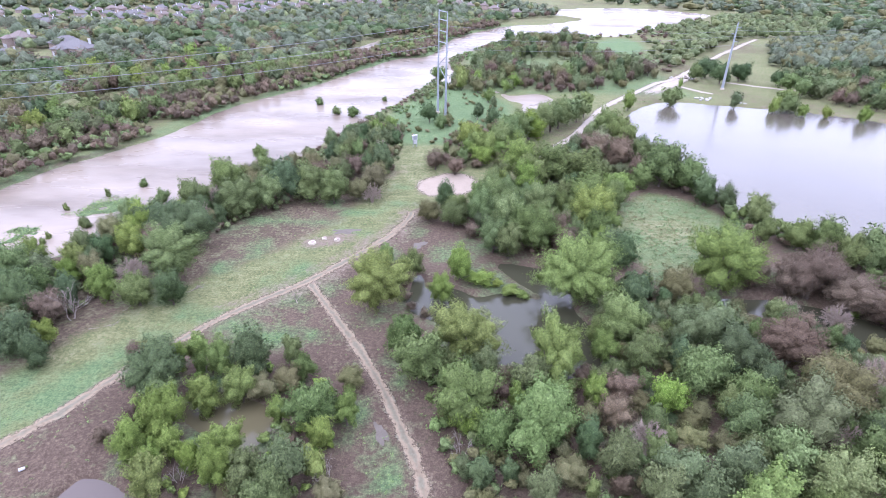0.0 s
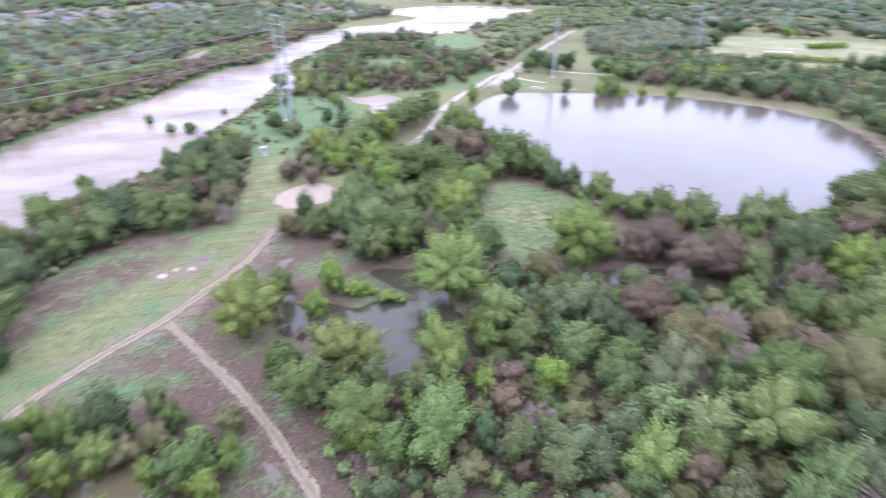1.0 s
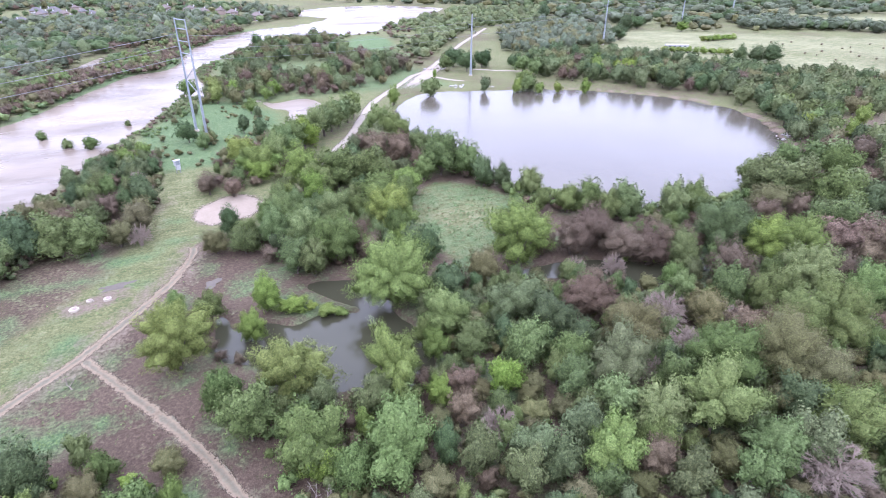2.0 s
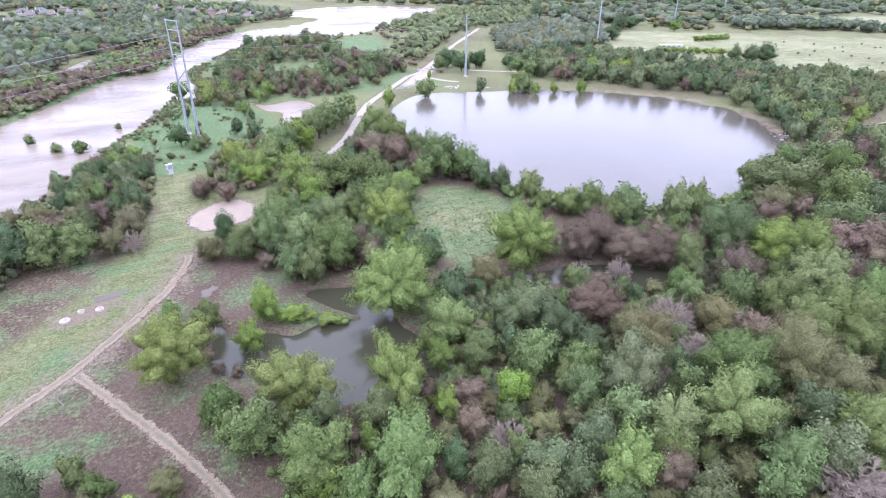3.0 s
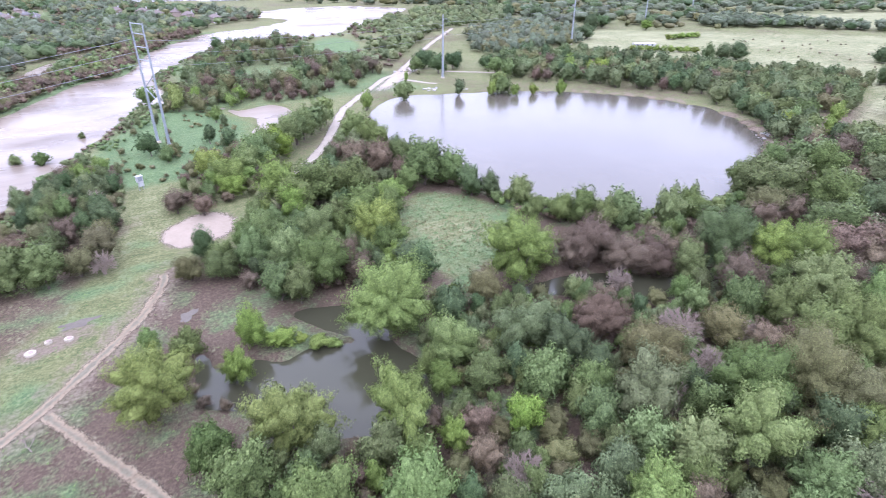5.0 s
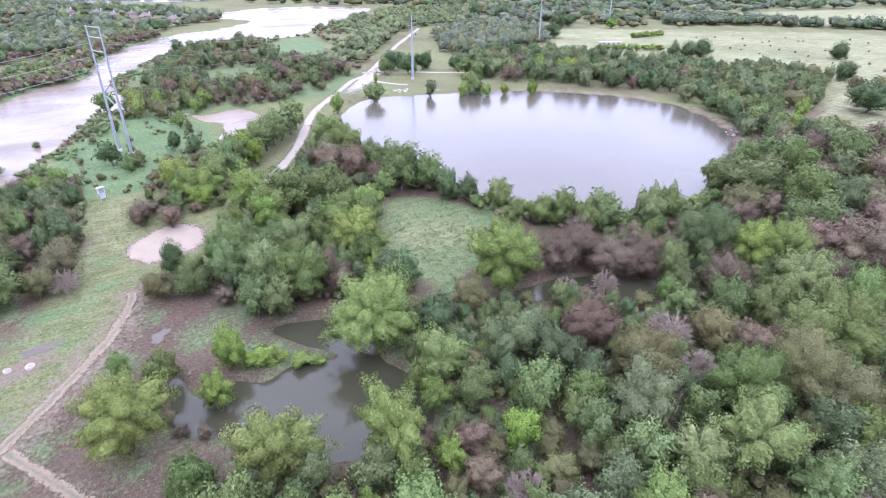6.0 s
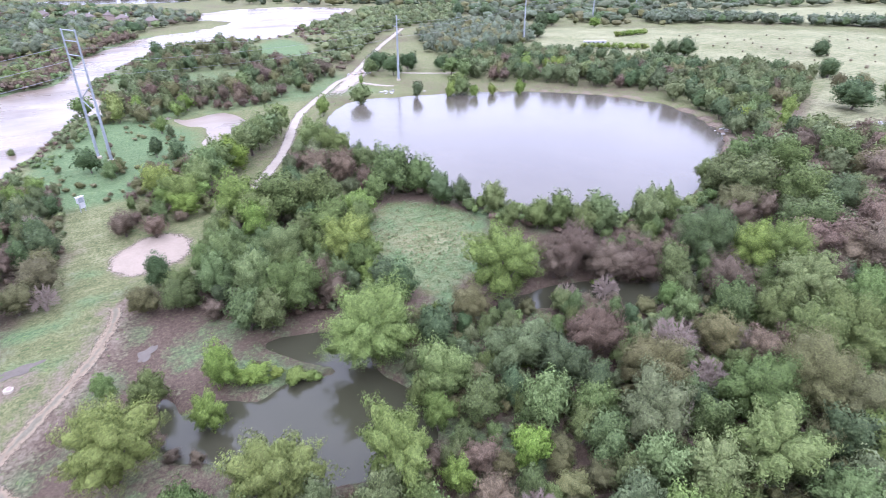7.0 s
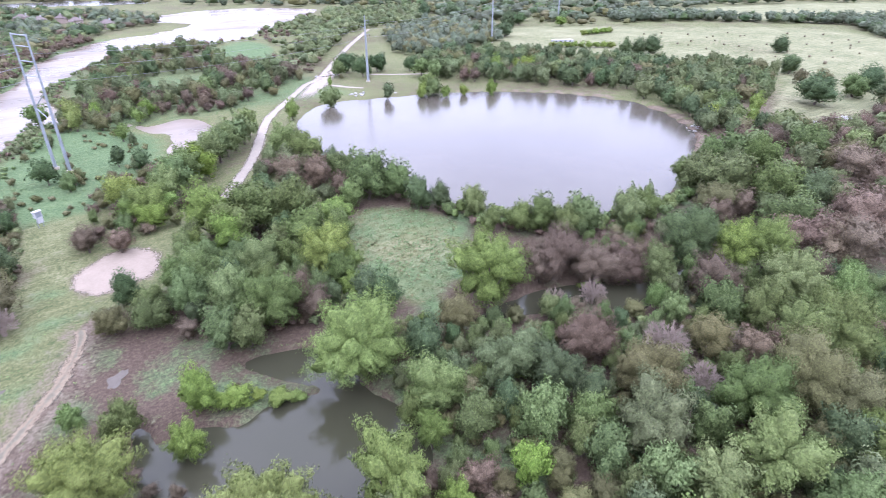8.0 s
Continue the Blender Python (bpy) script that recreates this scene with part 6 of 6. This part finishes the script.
rubble("rubble_heap", 94.6, 230.7, (5.5, 2.2), 26, 0.35, 1.0, "heap of dumped rubble and broken concrete on the gravel", 1, (RUBBLE, RUBBLE, BARK, RUST))
rubble("concrete_scraps", 87.8, 194.2, (4.0, 2.0), 12, 0.3, 0.8, "white concrete scraps by the lake shore", 2, (RUBBLE,))
rubble("shore_scraps", 97.3, 188.9, (2.5, 1.0), 7, 0.25, 0.6, "white concrete scraps on the grass bank", 3, (RUBBLE,))
rubble("limestone_heap", 176.9, 83.5, (9, 3.5), 40, 0.5, 1.5, "white broken limestone spread on bare ground", 4, (RUBBLE,))
rubble("shore_stones", 141.3, 104.1, (3.0, 5.0), 14, 0.3, 0.8, "pale stones along the lake edge", 5, (RUBBLE,))


def hay_bale(x, y, r, proto=[]):
    m = pose(x, y, ground_at(x, y) + r * 0.9, 0, 0, house_rng.uniform(0, 180)) @ Matrix.Diagonal((r, r, r, 1))
    if proto:
        return copy_thing(proto[0], m)
    b = bmesh.new()
    bmesh.ops.create_cone(b, cap_ends=True, segments=14, radius1=1, radius2=1, depth=1.7, matrix=Matrix.Rotation(radians(90), 4, "X"))
    bmesh.ops.bevel(b, geom=[e for e in b.edges if abs(e.verts[0].co.y - e.verts[1].co.y) < 0.01], offset=0.12, segments=1, affect="EDGES")
    ob = tagged(part("hay_bale", b, HAY), "weathered dark round hay bale on the pale field", "hay bale", "hay bales")
    ob.matrix_basis = m
    proto.append(ob)


bale_rng = np.random.default_rng(31)
bale_x, bale_y = scatter(((287.4, 242.1), (348.4, 206.7), (379.2, 176.5), (366.2, 140.9), (292.9, 111), (274, 121.7), (262.5, 166.8), (277.3, 208.6)), 15.5, bale_rng)
for x, y in zip(bale_x, bale_y):
    hay_bale(x, y, bale_rng.uniform(0.5, 0.75))

trailer = tagged(new("trailer_home"), "low white trailer home behind a hedge", "house")
trailer.matrix_basis = pose(231.6, 236.5, ground_at(231.6, 236.5), 0, 0, -25) @ Matrix.Diagonal((0.8, 0.8, 0.6, 1))
part("body", box(14, 4, 2.8, (0, 0, 1.7), 0.1), WHITE, trailer)
part("roof", box(14.4, 4.4, 0.2, (0, 0, 3.2), 0.05), CONCRETE, trailer)
for k in range(4):
    part("window", box(1.2, 0.1, 1.0, (-5 + 3.2 * k, -2.03, 2.0)), GLASS, trailer)

# single trees of the hayfield and its edges
for kind, x, y, r in (("dark", 234.6, 191.4, 4.0), ("dark", 240.7, 188.7, 4.6), ("dark", 291.1, 153.3, 4.2), ("dark", 225, 274.5, 5.5), ("dark", 195.1, 96.6, 6.5), ("dark", 239.9, 125.4, 4.5), ("dark", 207.4, 80.2, 6.0), ("elm", 217.2, 93.7, 5.0),
                      ("dark", 231.1, 94.3, 5.0), ("elm", 194.3, 70.4, 5.5), ("dark", 221.2, 75.6, 6.0), ("dark", 211, 283.1, 4.0), ("bright", 288, 290.8, 4.0), ("olive", 231.7, 109.4, 3.0), ("olive", 224.9, 114.5, 3.0)):
    plant(kind, x, y, r, 1.35 * r + 1.5)
for a, b, n in (((217.2, 229.9), (240, 211.4), 9), ((265.7, 251.7), (287.8, 250.8), 7)):
    for i in range(n):
        k = i / (n - 1)
        plant("bright", a[0] + (b[0] - a[0]) * k, a[1] + (b[1] - a[1]) * k, 2.3, 3.0, "bright green hedge bush at the hayfield")


def fallen_branch(x, y, length, turn, seed, material=DEADWOOD):
    rng = np.random.default_rng(seed)
    pieces = []
    twig_spray(rng, np.array((0.0, 0.0, 0.12)), np.array((1.0, 0.0, 0.03)), length * 0.6, 0.09, 2, pieces, 0.30)
    v, f = join(pieces)
    v = np.array(v)
    v[:, 2] = np.clip(v[:, 2] * 0.6, 0.0, 0.9)
    ob = put("fallen_branch", quick_mesh("fallen_branch", v, f), material)
    ob.matrix_basis = pose(x, y, ground_at(x, y), 0, 0, turn)
    tagged(ob, "fallen dead branch lying on the mud", "branch", "fallen branches")


for i, (x, y, ln, a) in enumerate(((-19.5, 66.4, 2.2, 120), (-44.2, 59.5, 3.2, 30), (-41.9, 63.5, 2.4, 70), (-31.9, 49.8, 1.6, 10), (0.9, 49.9, 2.0, 130), (-0.3, 68.1, 2.2, 200), (1.3, 67.6, 1.8, 300),
                                   (18.6, 58.6, 2.4, 20), (17.1, 66.3, 2.6, 280), (-2.7, 71.3, 1.8, 40), (58.5, 62.8, 4.2, 160), (55.2, 63.3, 3.6, 20), (-20, 41.3, 2.2, 200), (-16.4, 42.4, 1.6, 80), (-35.5, 68.3, 2.2, 45))):
    fallen_branch(x, y, ln, a, 300 + i)


def tufts(name, xs, ys, size, blades, seed, label, material):
    """Weed clumps of a few upright leaves each, joined."""
    rng = np.random.default_rng(seed)
    zs = np.array([ground_at(x, y) for x, y in zip(xs, ys)])
    n = len(xs)
    a = rng.uniform(0, 6.28, (n, blades))
    lean = rng.uniform(1.0, 2.6, (n, blades))
    k = size * rng.uniform(0.5, 1.3, (n, 1)) * rng.uniform(0.7, 1.2, (n, blades))
    ox, oy = rng.normal(scale=size * 0.5, size=(n, blades)), rng.normal(scale=size * 0.5, size=(n, blades))
    base = np.stack([xs[:, None] + ox, ys[:, None] + oy, np.repeat(zs[:, None], blades, 1)], 2)
    out = np.stack([np.cos(a) * lean, np.sin(a) * lean, np.ones_like(a)], 2)
    out /= np.linalg.norm(out, axis=2)[..., None]
    side = np.stack([-np.sin(a), np.cos(a), np.zeros_like(a)], 2)
    tip, mid = base + out * k[..., None], base + out * k[..., None] * 0.5 + (0, 0, 0.02)
    w = side * k[..., None] * 0.28
    v = np.stack([base, mid + w, tip, mid - w], 2).reshape(-1, 3)
    me = quick_mesh(name, v, np.arange(len(v), dtype=np.int32).reshape(-1, 4))
    tagged(put(name, me, material), label, "weeds", kind="stuff")


weed_rng = np.random.default_rng(90)
wx, wy = scatter(((-64.5, 27.5), (8.9, 25.2), (21, 48.5), (23.6, 82.4), (0.1, 118.9), (-12.3, 120.1), (-49.1, 62.3)), 0.62, weed_rng)
keep = (shore(wx, wy) < -0.2) & (away(wx, wy, TRACK_LINE) > 1.2) & (away(wx, wy, BRANCH_LINE) > 1.0) & (depth(wx, wy, PAD_LINE) < 0)
in_west = inside(wx, wy, np.array([(-64.7, 15.2), (-56, 14.9), *TRACK_LINE, (-2.4, 119.2), (-12.3, 120.1), (-64.5, 125.3)]))
thick = np.where(in_west, 0.10 * soft(11 - away(wx, wy, TRACK_LINE), 0, 5) + 0.05, 0.75 * waves(wx, wy, 4.2, 9) ** 3 + 0.035)
keep &= weed_rng.random(len(wx)) < thick
tufts("ground_weeds", wx[keep], wy[keep], 0.17, 6, 91, "low green weeds and grass clumps on the mud", LEAF["weed"])
mx, my = scatter(MEADOW, 0.6, weed_rng)
keep = (depth(mx, my, MEADOW_LINE) > -0.5) & (weed_rng.random(len(mx)) < 0.1 + 0.55 * waves(mx, my, 4, 3))
tufts("meadow_weeds", mx[keep], my[keep], 0.42, 5, 92, "tall green weeds of the small meadow", LEAF["weed"])
mx, my = scatter(MEADOW, 0.75, weed_rng)
keep = (depth(mx, my, MEADOW_LINE) > -0.8) & (weed_rng.random(len(mx)) < 0.05 + 0.6 * waves(mx, my, 4, 5) ** 2)
tufts("meadow_stalks", mx[keep], my[keep], 0.34, 5, 95, "dry olive weed stalks of the small meadow", LEAF["olive"])
fx, fy = scatter(((-16.2, 154.3), (-11.7, 181.6), (-3, 203.8), (17.8, 202.6), (41.9, 198.7), (70.5, 198.6), (60.5, 175), (40.9, 165.3), (21, 149.8), (6.3, 122.4), (-8.1, 119.8)), 1.3, weed_rng)
keep = (shore(fx, fy) < -0.3) & (away(fx, fy, ROAD_LINE) > 3) & (weed_rng.random(len(fx)) < 0.04 + 0.3 * waves(fx, fy, 8, 4) ** 2)
tufts("flat_weeds", fx[keep], fy[keep], 0.5, 4, 93, "rank weeds of the flat below the tower", LEAF["weed"])
bxs, bys = scatter(((-84.9, 75.1), (-51.2, 73), (-46.8, 104.4), (-62.3, 149.1), (-87.5, 129.8)), 0.6, weed_rng)
keep = np.zeros(len(bxs), bool)
for bar in BARS:
    keep |= depth(bxs, bys, bar) > -0.3
tufts("bar_weeds", bxs[keep], bys[keep], 0.34, 6, 94, "green weeds on a mud bar in the river", LEAF["weed"])
